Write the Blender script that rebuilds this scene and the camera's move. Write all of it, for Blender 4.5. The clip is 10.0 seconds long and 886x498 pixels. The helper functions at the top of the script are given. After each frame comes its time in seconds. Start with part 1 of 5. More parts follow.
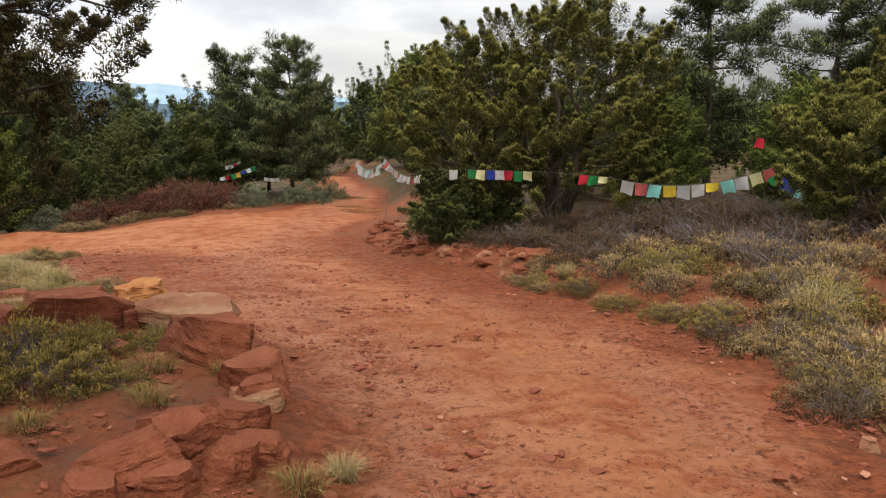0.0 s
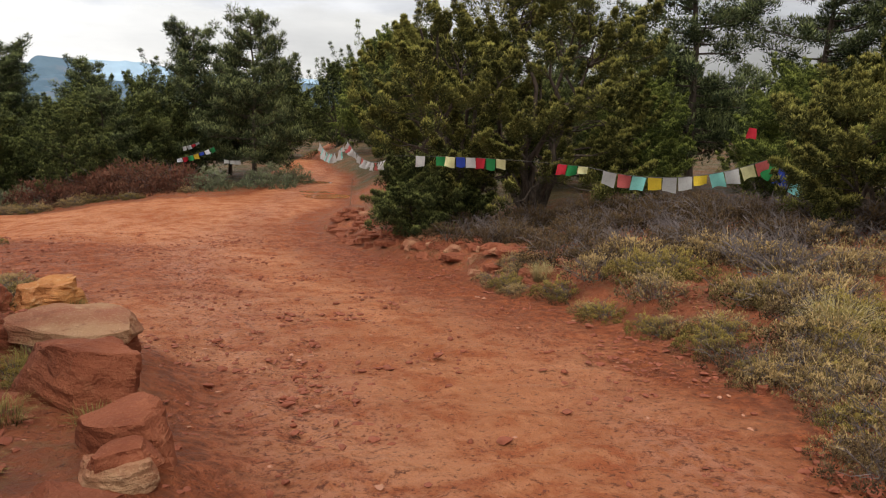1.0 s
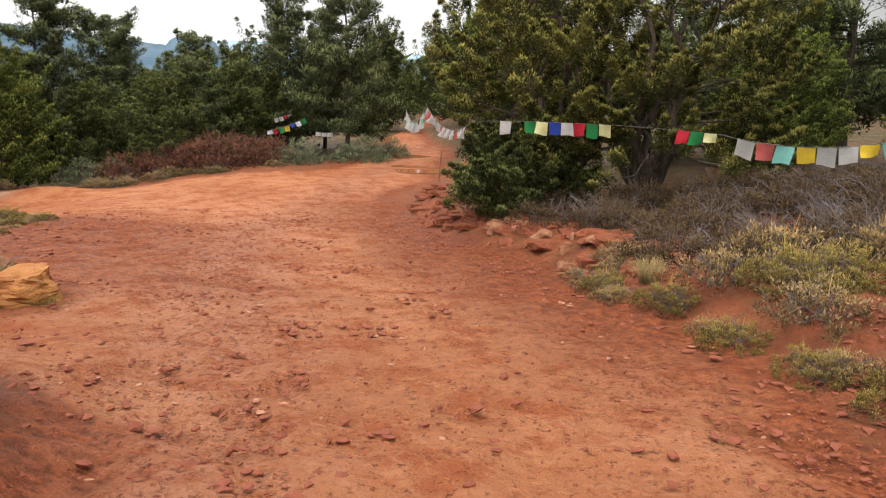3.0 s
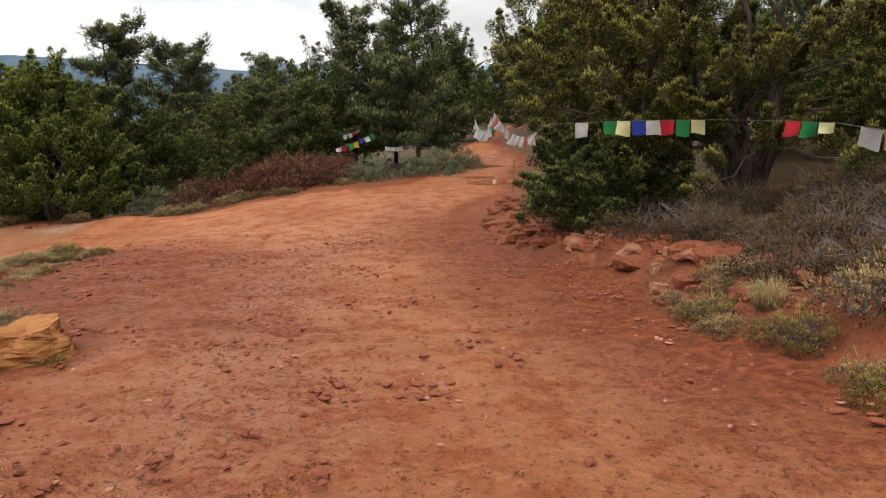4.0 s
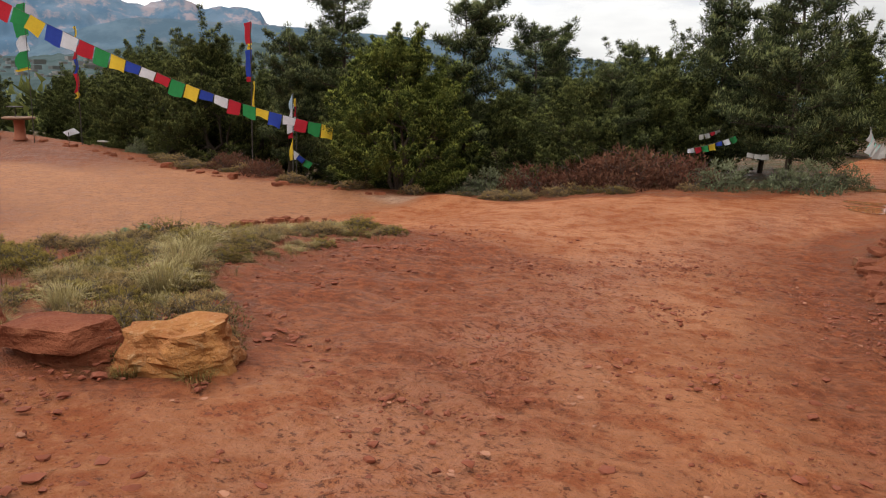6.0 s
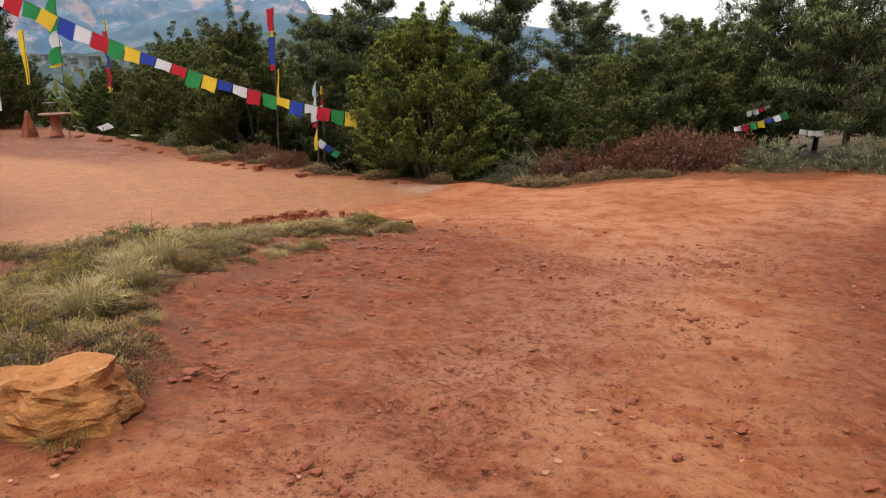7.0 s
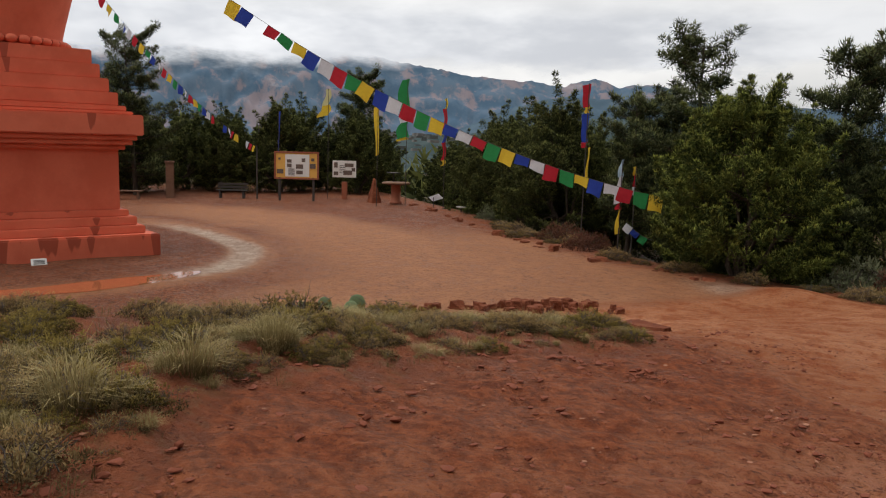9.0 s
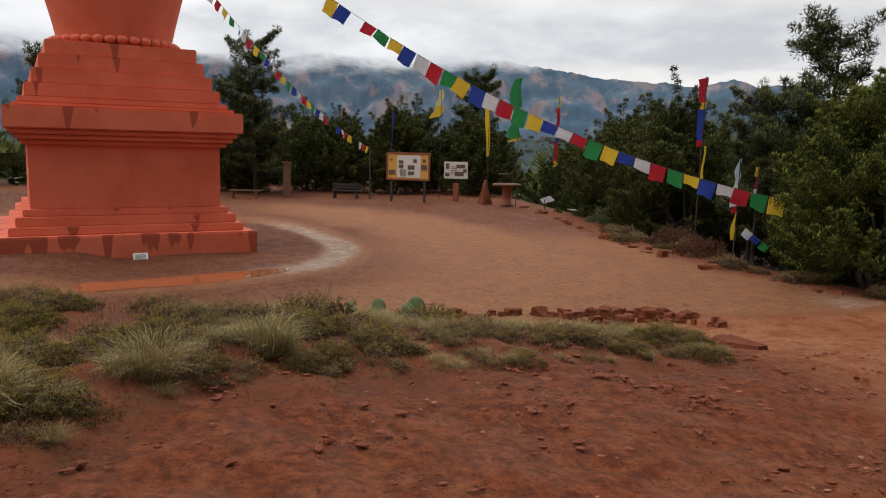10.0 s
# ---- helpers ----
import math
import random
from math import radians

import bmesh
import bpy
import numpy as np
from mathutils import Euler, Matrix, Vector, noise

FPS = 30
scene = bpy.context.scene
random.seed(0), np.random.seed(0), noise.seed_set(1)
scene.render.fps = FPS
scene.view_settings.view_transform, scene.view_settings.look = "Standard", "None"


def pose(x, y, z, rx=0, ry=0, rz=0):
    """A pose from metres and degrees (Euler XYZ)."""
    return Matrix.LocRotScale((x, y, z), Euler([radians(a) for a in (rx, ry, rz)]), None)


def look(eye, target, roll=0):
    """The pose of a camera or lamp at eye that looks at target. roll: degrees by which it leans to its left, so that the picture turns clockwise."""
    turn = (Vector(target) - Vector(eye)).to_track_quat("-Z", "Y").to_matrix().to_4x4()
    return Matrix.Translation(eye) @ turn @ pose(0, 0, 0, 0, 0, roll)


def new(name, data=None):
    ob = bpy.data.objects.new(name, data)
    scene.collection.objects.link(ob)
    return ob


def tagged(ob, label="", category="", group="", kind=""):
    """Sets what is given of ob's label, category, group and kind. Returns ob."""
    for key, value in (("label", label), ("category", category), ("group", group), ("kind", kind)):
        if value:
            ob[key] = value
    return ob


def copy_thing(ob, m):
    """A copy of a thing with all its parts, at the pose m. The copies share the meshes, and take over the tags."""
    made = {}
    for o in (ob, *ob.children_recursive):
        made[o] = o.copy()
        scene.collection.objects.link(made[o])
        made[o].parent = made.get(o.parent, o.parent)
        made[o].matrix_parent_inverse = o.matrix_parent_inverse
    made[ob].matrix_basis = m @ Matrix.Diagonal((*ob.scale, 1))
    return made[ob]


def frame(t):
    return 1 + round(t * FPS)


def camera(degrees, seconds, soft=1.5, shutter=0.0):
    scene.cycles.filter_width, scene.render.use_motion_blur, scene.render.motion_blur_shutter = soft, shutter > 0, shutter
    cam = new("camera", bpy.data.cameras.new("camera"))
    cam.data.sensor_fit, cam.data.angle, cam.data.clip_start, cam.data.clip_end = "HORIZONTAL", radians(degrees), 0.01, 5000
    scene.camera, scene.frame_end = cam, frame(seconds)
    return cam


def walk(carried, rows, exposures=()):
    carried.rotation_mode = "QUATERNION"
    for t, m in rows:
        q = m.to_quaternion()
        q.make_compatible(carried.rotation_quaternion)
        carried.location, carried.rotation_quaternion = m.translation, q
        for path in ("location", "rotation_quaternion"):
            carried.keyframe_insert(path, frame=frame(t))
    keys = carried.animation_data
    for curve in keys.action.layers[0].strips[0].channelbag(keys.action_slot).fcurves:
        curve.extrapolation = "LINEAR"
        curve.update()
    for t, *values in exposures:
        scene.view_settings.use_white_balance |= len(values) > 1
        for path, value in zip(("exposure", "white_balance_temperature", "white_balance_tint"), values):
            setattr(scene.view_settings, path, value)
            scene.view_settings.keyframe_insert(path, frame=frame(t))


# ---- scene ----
cam = camera(59.5, 10.0, 1.1)
METRES, EYE, TILT, LEAN, TURN = 12.5, 1.5, -5.5, 0.0, 0.0
ROWS = [
    (0.0, 0.0, 0.0, 0.0, 0.05, -4.33, -0.6),
    (0.5, 0.0062, 0.0494, 0.0047, 0.19, -4.23, -1.21),
    (1.0, 0.0115, 0.1026, 0.0045, -1.88, -5.38, -1.65),
    (1.5, 0.0235, 0.1483, 0.0053, 0.2, -5.36, -0.5),
    (2.0, 0.0377, 0.2014, 0.0001, -1.93, -7.69, -0.44),
    (2.5, 0.0506, 0.2436, -0.0013, -1.81, -8.27, -2.3),
    (3.0, 0.0506, 0.2918, -0.0026, 6.7, -7.36, -1.73),
    (3.2, 0.0506, 0.3122, -0.0029, 6.72, -8.75, -0.94),
    (4.3, 0.0481, 0.4195, 0.0008, 16.92, -6.01, 0.96),
    (4.5, 0.0467, 0.437, 0.0023, 20.89, -6.06, -0.11),
    (5.0, 0.0404, 0.4795, 0.0088, 33.66, -5.93, -1.9),
    (5.5, 0.0308, 0.5296, 0.0047, 34.63, -7.97, -5.07),
    (5.7, 0.0266, 0.5501, 0.0029, 37.83, -7.7, -5.38),
    (6.8, 0.0033, 0.6589, 0.0065, 39.94, -9.38, -3.43),
    (7.0, -0.0009, 0.6787, 0.0077, 42.19, -9.29, -3.08),
    (7.5, -0.0121, 0.7289, 0.0099, 46.34, -4.64, -2.39),
    (8.0, -0.0264, 0.7778, 0.0129, 63.06, -3.68, -5.44),
    (8.5, -0.0409, 0.8244, 0.0115, 66.93, -4.59, -7.49),
    (9.0, -0.0618, 0.8772, 0.009, 67.83, -5.37, -6.45),
    (9.5, -0.087, 0.9174, 0.0102, 73.99, -3.42, -5.78),
    (10.0, -0.1051, 0.9638, 0.0062, 77.23, -6.17, -6.68),
]
EXPOSURES = [(0.0, 0.40), (1.0, 0.25), (2.0, 0.15), (3.0, 0.75), (3.4, 0.6), (4.5, 0.08), (5.0, -0.15), (5.7, 0.0), (6.8, 0.5), (7.0, 0.5), (7.5, -0.22), (8.0, -0.94), (8.5, -0.80), (9.0, -0.46), (10.0, -0.52)]
walk(cam, [(t, pose(0, 0, EYE, TILT, LEAN, TURN) @ pose(METRES * x, METRES * y, METRES * z, 90 + pitch, roll, yaw)) for t, x, y, z, yaw, pitch, roll in ROWS],
     exposures=EXPOSURES)

# ---- world and light ----
world = bpy.data.worlds.new("overcast")
scene.world = world
world.use_nodes = True
wn, wl = world.node_tree.nodes, world.node_tree.links
wn.clear()
w_out = wn.new("ShaderNodeOutputWorld")
w_bg = wn.new("ShaderNodeBackground")
w_sky = wn.new("ShaderNodeTexSky")
w_sky.sky_type = "NISHITA"
w_sky.sun_disc = False
w_sky.sun_elevation, w_sky.sun_rotation = radians(60), radians(164)
w_co = wn.new("ShaderNodeTexCoord")
w_sep = wn.new("ShaderNodeSeparateXYZ")
wl.new(w_co.outputs["Generated"], w_sep.inputs[0])
w_map = wn.new("ShaderNodeMapping")
w_map.inputs["Scale"].default_value = (1.6, 1.6, 6.5)
w_map.inputs["Location"].default_value = (3.1, 1.7, 0.4)
wl.new(w_co.outputs["Generated"], w_map.inputs[0])
w_noise = wn.new("ShaderNodeTexNoise")
w_noise.inputs["Scale"].default_value = 1.5
w_noise.inputs["Detail"].default_value = 7
w_noise.inputs["Roughness"].default_value = 0.52
wl.new(w_map.outputs[0], w_noise.inputs["Vector"])
w_ramp = wn.new("ShaderNodeValToRGB")
w_ramp.color_ramp.elements[0].position = 0.36
w_ramp.color_ramp.elements[0].color = (0.63, 0.635, 0.64, 1)
w_ramp.color_ramp.elements[1].position = 0.62
w_ramp.color_ramp.elements[1].color = (1.0, 0.99, 0.97, 1)
wl.new(w_noise.outputs[0], w_ramp.inputs[0])
# an overcast sky is far brighter overhead than at the horizon, and brighter towards the veiled sun
w_zen = wn.new("ShaderNodeMapRange")
w_zen.inputs["From Min"].default_value, w_zen.inputs["From Max"].default_value = 0.0, 1.0
w_zen.inputs["To Min"].default_value, w_zen.inputs["To Max"].default_value = 0.72, 2.0
wl.new(w_sep.outputs["Z"], w_zen.inputs["Value"])
w_side = wn.new("ShaderNodeVectorMath")
w_side.operation = "DOT_PRODUCT"
w_side.inputs[1].default_value = (-0.94, -0.05, 0.34)
wl.new(w_co.outputs["Generated"], w_side.inputs[0])
w_glow = wn.new("ShaderNodeMapRange")
w_glow.inputs["From Min"].default_value, w_glow.inputs["From Max"].default_value = -0.4, 1.0
w_glow.inputs["To Min"].default_value, w_glow.inputs["To Max"].default_value = 0.48, 1.86
wl.new(w_side.outputs["Value"], w_glow.inputs["Value"])
w_lum = wn.new("ShaderNodeMath")
w_lum.operation = "MULTIPLY"
wl.new(w_zen.outputs[0], w_lum.inputs[0])
wl.new(w_glow.outputs[0], w_lum.inputs[1])
w_mul = wn.new("ShaderNodeVectorMath")
w_mul.operation = "SCALE"
wl.new(w_ramp.outputs[0], w_mul.inputs[0])
wl.new(w_lum.outputs[0], w_mul.inputs["Scale"])
w_blue = wn.new("ShaderNodeVectorMath")
w_blue.operation = "SCALE"
w_blue.inputs["Scale"].default_value = 0.05
wl.new(w_sky.outputs[0], w_blue.inputs[0])
w_mix = wn.new("ShaderNodeMix")
w_mix.data_type = "RGBA"
w_mix.inputs[0].default_value = 0.03
wl.new(w_mul.outputs[0], w_mix.inputs[6])
wl.new(w_blue.outputs[0], w_mix.inputs[7])
wl.new(w_mix.outputs[2], w_bg.inputs[0])
w_bg.inputs[1].default_value = 1.0
wl.new(w_bg.outputs[0], w_out.inputs[0])

sun_data = bpy.data.lights.new("sun", "SUN")
sun_data.energy, sun_data.angle, sun_data.color = 1.5, radians(35), (1.0, 0.95, 0.87)
sun = new("sun", sun_data)
sun.matrix_world = look((7, -24, 44), (0, 0, 0))


# ---- materials ----
class Mat:
    """A small builder for node materials."""

    def __init__(self, name, rough=0.9, spec=0.3):
        self.m = bpy.data.materials.new(name)
        self.m.use_nodes = True
        self.n, self.l = self.m.node_tree.nodes, self.m.node_tree.links
        self.b = self.n["Principled BSDF"]
        self.b.inputs["Roughness"].default_value = rough
        self.b.inputs["Specular IOR Level"].default_value = spec
        self.co = self.n.new("ShaderNodeTexCoord").outputs["Object"]

    def put(self, socket, value):
        if isinstance(value, bpy.types.NodeSocket):
            self.l.new(value, socket)
        elif isinstance(value, (tuple, list)) and len(value) == 3 and socket.type == "RGBA":
            socket.default_value = (*value, 1)
        else:
            socket.default_value = value

    def noise(self, scale, detail=4, rough=0.55, stretch=None, vec=None, seed=0.0):
        v = vec or self.co
        if stretch or seed:
            mp = self.n.new("ShaderNodeMapping")
            mp.inputs["Scale"].default_value = stretch or (1, 1, 1)
            mp.inputs["Location"].default_value = (seed, seed * 0.7, seed * 1.3)
            self.l.new(v, mp.inputs[0])
            v = mp.outputs[0]
        t = self.n.new("ShaderNodeTexNoise")
        t.inputs["Scale"].default_value, t.inputs["Detail"].default_value, t.inputs["Roughness"].default_value = scale, detail, rough
        self.l.new(v, t.inputs["Vector"])
        return t.outputs[0]

    def voronoi(self, scale, feature="F1", out="Distance", vec=None):
        t = self.n.new("ShaderNodeTexVoronoi")
        t.feature = feature
        t.inputs["Scale"].default_value = scale
        self.l.new(vec or self.co, t.inputs["Vector"])
        return t.outputs[out]

    def range(self, v, a, b, c=0.0, d=1.0):
        r = self.n.new("ShaderNodeMapRange")
        r.interpolation_type = "SMOOTHSTEP"
        for k, x in zip(("Value", "From Min", "From Max", "To Min", "To Max"), (v, a, b, c, d)):
            self.put(r.inputs[k], x)
        return r.outputs[0]

    def math(self, op, a, b=0.0):
        r = self.n.new("ShaderNodeMath")
        r.operation = op
        self.put(r.inputs[0], a), self.put(r.inputs[1], b)
        return r.outputs[0]

    def mix(self, f, a, b, blend="MIX"):
        r = self.n.new("ShaderNodeMix")
        r.data_type, r.blend_type = "RGBA", blend
        self.put(r.inputs[0], f), self.put(r.inputs[6], a), self.put(r.inputs[7], b)
        return r.outputs[2]

    def attr(self, name):
        a = self.n.new("ShaderNodeAttribute")
        a.attribute_name = name
        return a.outputs["Fac"]

    def island(self):
        return self.n.new("ShaderNodeNewGeometry").outputs["Random Per Island"]

    def each(self):
        return self.n.new("ShaderNodeObjectInfo").outputs["Random"]

    def color(self, c):
        self.put(self.b.inputs["Base Color"], c)
        return self

    def bump(self, h, strength=0.5, dist=0.02):
        bp = self.n.new("ShaderNodeBump")
        bp.inputs["Strength"].default_value, bp.inputs["Distance"].default_value = strength, dist
        self.put(bp.inputs["Height"], h)
        self.l.new(bp.outputs[0], self.b.inputs["Normal"])
        return self

    def rough(self, v):
        self.put(self.b.inputs["Roughness"], v)
        return self


def mat_ground():
    k = Mat("red_earth", 0.85, 0.12)
    big, mid, fine = k.noise(0.35, 4), k.noise(2.2, 6, 0.65), k.noise(9, 6, 0.72)
    grit, fleck = k.noise(60, 3, 0.7), k.noise(19, 5, 0.75, seed=4.0)
    crack = k.voronoi(7.5, "DISTANCE_TO_EDGE")
    path_c = k.mix(k.range(big, 0.38, 0.62), (0.40, 0.138, 0.056), (0.50, 0.200, 0.092))
    path_c = k.mix(k.range(mid, 0.46, 0.62, 0, 0.8), path_c, (0.34, 0.090, 0.031))
    path_c = k.mix(k.range(fine, 0.52, 0.64, 0, 0.45), path_c, (0.58, 0.255, 0.115))
    # low spots of the bump noise darkened: pit shade put into the colour
    path_c = k.mix(k.range(fine, 0.45, 0.34, 0, 0.6), path_c, (0.24, 0.060, 0.022))
    shard = k.noise(30, 4, 0.7, (1.0, 1.0, 1.0), seed=9.0)
    worn = k.attr("worn")
    crumb = k.math("MINIMUM", k.math("ADD", k.math("MULTIPLY", k.range(mid, 0.46, 0.60), 0.6), worn), 1.0)
    path_c = k.mix(k.math("MULTIPLY", k.range(shard, 0.57, 0.62, 0, 0.85), crumb), path_c, (0.13, 0.034, 0.014))
    path_c = k.mix(k.math("MULTIPLY", worn, k.range(fine, 0.40, 0.6, 0, 0.8)), path_c, (0.42, 0.185, 0.125))
    path_c = k.mix(k.math("MULTIPLY", worn, k.range(fleck, 0.53, 0.58)), path_c, (0.12, 0.032, 0.015))
    path_c = k.mix(k.math("MULTIPLY", worn, k.math("MULTIPLY", k.range(crack, 0.05, 0.0), k.range(mid, 0.45, 0.55, 0, 0.8))), path_c, (0.12, 0.032, 0.015))
    edge_c = k.mix(k.range(fine, 0.40, 0.60), (0.125, 0.028, 0.011), (0.30, 0.076, 0.026))
    path_c = k.mix(k.math("MULTIPLY", k.attr("edge"), 0.9), path_c, edge_c)
    plaza_c = k.mix(k.range(big, 0.35, 0.65), (0.22, 0.066, 0.029), (0.30, 0.094, 0.039))
    plaza_c = k.mix(k.range(fine, 0.45, 0.7, 0, 0.6), plaza_c, (0.13, 0.046, 0.030))
    plaza_c = k.mix(k.range(k.noise(11, 4, 0.8, seed=6.0), 0.50, 0.57, 0, 0.85), plaza_c, (0.07, 0.028, 0.020))
    plaza_c = k.mix(k.range(fleck, 0.54, 0.59, 0, 0.85), plaza_c, (0.38, 0.22, 0.15))
    plaza_c = k.mix(k.attr("sand"), plaza_c, k.mix(k.range(mid, 0.4, 0.6), (0.37, 0.150, 0.068), (0.46, 0.21, 0.105)))
    plaza_c = k.mix(k.attr("pale"), plaza_c, k.mix(k.range(mid, 0.4, 0.6), (0.44, 0.31, 0.23), (0.60, 0.48, 0.38)))
    plaza_c = k.mix(k.range(k.noise(7, 6, 0.8, seed=12.0), 0.53, 0.60, 0, 0.5), plaza_c, (0.12, 0.05, 0.032))
    soil_c = k.mix(k.range(mid, 0.35, 0.65), (0.19, 0.056, 0.026), (0.30, 0.092, 0.040))
    soil_c = k.mix(k.range(k.noise(5, 5, 0.7), 0.48, 0.64, 0, 0.6), soil_c, (0.20, 0.10, 0.045))
    far_c = k.mix(k.range(k.noise(0.6, 6, 0.7), 0.42, 0.58), (0.055, 0.065, 0.028), (0.13, 0.075, 0.036))
    c = k.mix(k.attr("far"), soil_c, far_c)
    c = k.mix(k.attr("plaza"), c, plaza_c)
    c = k.mix(k.attr("path"), c, path_c)
    c = k.mix(k.range(fleck, 0.58, 0.63, 0, 0.8), c, (0.10, 0.027, 0.013))
    c = k.mix(k.range(grit, 0.62, 0.74, 0, 0.35), c, (0.50, 0.24, 0.14))
    k.color(c)
    k.rough(k.range(mid, 0.3, 0.7, 0.5, 0.85))
    clod = k.voronoi(11)
    h = k.math("ADD", k.math("MULTIPLY", fine, 1.0), k.math("MULTIPLY", grit, 0.3))
    h = k.math("ADD", h, k.math("MULTIPLY", fleck, 0.6))
    h = k.math("ADD", h, k.math("MULTIPLY", clod, -0.3))
    k.bump(h, 1.0, 0.11)
    return k.m


def mat_rock(name, light, dark, spot):
    k = Mat(name, 0.85, 0.1)
    a, b, f = k.noise(1.6, 5, 0.6), k.noise(9, 5, 0.65), k.noise(60, 3, 0.7)
    layer = k.noise(3.0, 3, 0.5, (0.6, 0.6, 6.0))
    c = k.mix(k.range(a, 0.35, 0.65), dark, light)
    c = k.mix(k.range(layer, 0.50, 0.66, 0, 0.28), c, tuple(v * 0.6 for v in dark))
    c = k.mix(k.range(f, 0.52, 0.66, 0, 0.35), c, spot)
    c = k.mix(k.range(k.noise(4, 6, 0.7, seed=3.0), 0.56, 0.66, 0, 0.6), c, tuple(v * 0.5 for v in dark))
    c = k.mix(k.range(b, 0.58, 0.72, 0, 0.7), c, spot)
    c = k.mix(k.math("MULTIPLY", k.each(), 0.35), c, tuple(v * 0.7 for v in dark))
    k.color(c)
    k.bump(k.math("ADD", k.math("MULTIPLY", b, 1.0), k.math("ADD", k.math("MULTIPLY", f, 0.4), layer)), 0.9, 0.04)
    return k.m


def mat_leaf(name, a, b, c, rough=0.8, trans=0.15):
    """Foliage: shaded inner growth a and light new tips b, painted into the colour, some sprays c; each spray and each
    plant differs a little.
    """
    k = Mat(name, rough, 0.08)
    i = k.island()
    col = k.mix(k.range(k.attr("tip_light"), 0.12, 0.62), a, b)
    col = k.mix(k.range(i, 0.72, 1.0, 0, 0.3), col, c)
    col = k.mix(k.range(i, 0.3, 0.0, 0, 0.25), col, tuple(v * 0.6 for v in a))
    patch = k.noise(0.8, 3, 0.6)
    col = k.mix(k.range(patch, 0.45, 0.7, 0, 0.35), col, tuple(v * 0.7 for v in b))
    col = k.mix(k.math("MULTIPLY", k.each(), 0.34), col, k.mix(k.attr("tip_light"), a, c))
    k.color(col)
    if trans:
        tr = k.n.new("ShaderNodeBsdfTranslucent")
        k.l.new(col, tr.inputs[0])
        mx = k.n.new("ShaderNodeMixShader")
        mx.inputs[0].default_value = trans
        k.l.new(k.b.outputs[0], mx.inputs[1]), k.l.new(tr.outputs[0], mx.inputs[2])
        k.l.new(mx.outputs[0], k.n["Material Output"].inputs[0])
    return k.m


def mat_plain(name, c, rough=0.8, vary=0.25, scale=6.0, metal=0.0):
    k = Mat(name, rough, 0.3)
    n1, n2 = k.noise(scale, 4), k.noise(scale * 9, 3, 0.6)
    col = k.mix(k.range(n1, 0.35, 0.7, 0, vary), c, tuple(v * 0.55 for v in c))
    col = k.mix(k.range(n2, 0.55, 0.75, 0, vary), col, tuple(min(1, v * 1.35) for v in c))
    k.color(col).bump(n2, 0.25, 0.01)
    k.b.inputs["Metallic"].default_value = metal
    return k.m


def mat_bark(name, c):
    k = Mat(name, 0.95, 0.15)
    s = k.noise(6, 5, 0.65, (3, 3, 0.5))
    k.color(k.mix(k.range(s, 0.35, 0.68), tuple(v * 0.45 for v in c), c)).bump(s, 0.8, 0.04)
    return k.m


def mat_stupa():
    """Terracotta render: limewash mottling, and damp drip marks below the ledges."""
    k = Mat("terracotta_render", 0.82, 0.25)
    a, f = k.noise(0.8, 5, 0.6), k.noise(22, 4, 0.6)
    c = k.mix(k.range(a, 0.35, 0.65), (0.66, 0.150, 0.082), (0.76, 0.195, 0.112))
    c = k.mix(k.range(f, 0.5, 0.8, 0, 0.3), c, (0.56, 0.145, 0.095))
    drip = k.math("ADD", k.noise(1.0, 2, 0.5, (1.7, 1.7, 0.05)), k.math("MULTIPLY", k.attr("damp"), 0.13))
    wet = k.math("MULTIPLY", k.range(drip, 0.675, 0.69), k.range(k.attr("damp"), 0.0, 0.05))
    c = k.mix(k.math("MULTIPLY", wet, 0.8), c, (0.33, 0.066, 0.036))
    k.color(c)
    k.rough(k.range(wet, 0, 1, 0.85, 0.6))
    k.bump(k.math("ADD", f, k.math("MULTIPLY", k.noise(90, 2), 0.4)), 0.2, 0.012)
    return k.m


def mat_cloth(name, c):
    k = Mat(name, 0.85, 0.1)
    w = k.noise(9, 3)
    pr = k.noise(55, 2, 0.5)
    col = k.mix(k.range(w, 0.3, 0.7, 0, 0.25), c, tuple(v * 0.7 for v in c))
    col = k.mix(k.range(pr, 0.52, 0.6, 0, 0.18), col, tuple(v * 0.3 for v in c))
    k.color(col)
    tr = k.n.new("ShaderNodeBsdfTranslucent")
    k.l.new(col, tr.inputs[0])
    mx = k.n.new("ShaderNodeMixShader")
    mx.inputs[0].default_value = 0.4
    k.l.new(k.b.outputs[0], mx.inputs[1]), k.l.new(tr.outputs[0], mx.inputs[2])
    k.l.new(mx.outputs[0], k.n["Material Output"].inputs[0])
    return k.m


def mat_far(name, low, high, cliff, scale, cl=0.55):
    """Distant slopes; the bleach and blue of kilometres of moist air is mixed into their colours."""
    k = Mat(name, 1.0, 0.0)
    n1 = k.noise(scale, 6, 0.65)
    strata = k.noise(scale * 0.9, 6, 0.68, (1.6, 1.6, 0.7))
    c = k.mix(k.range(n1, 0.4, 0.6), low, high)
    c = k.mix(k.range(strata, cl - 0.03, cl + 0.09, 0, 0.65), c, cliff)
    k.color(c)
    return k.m


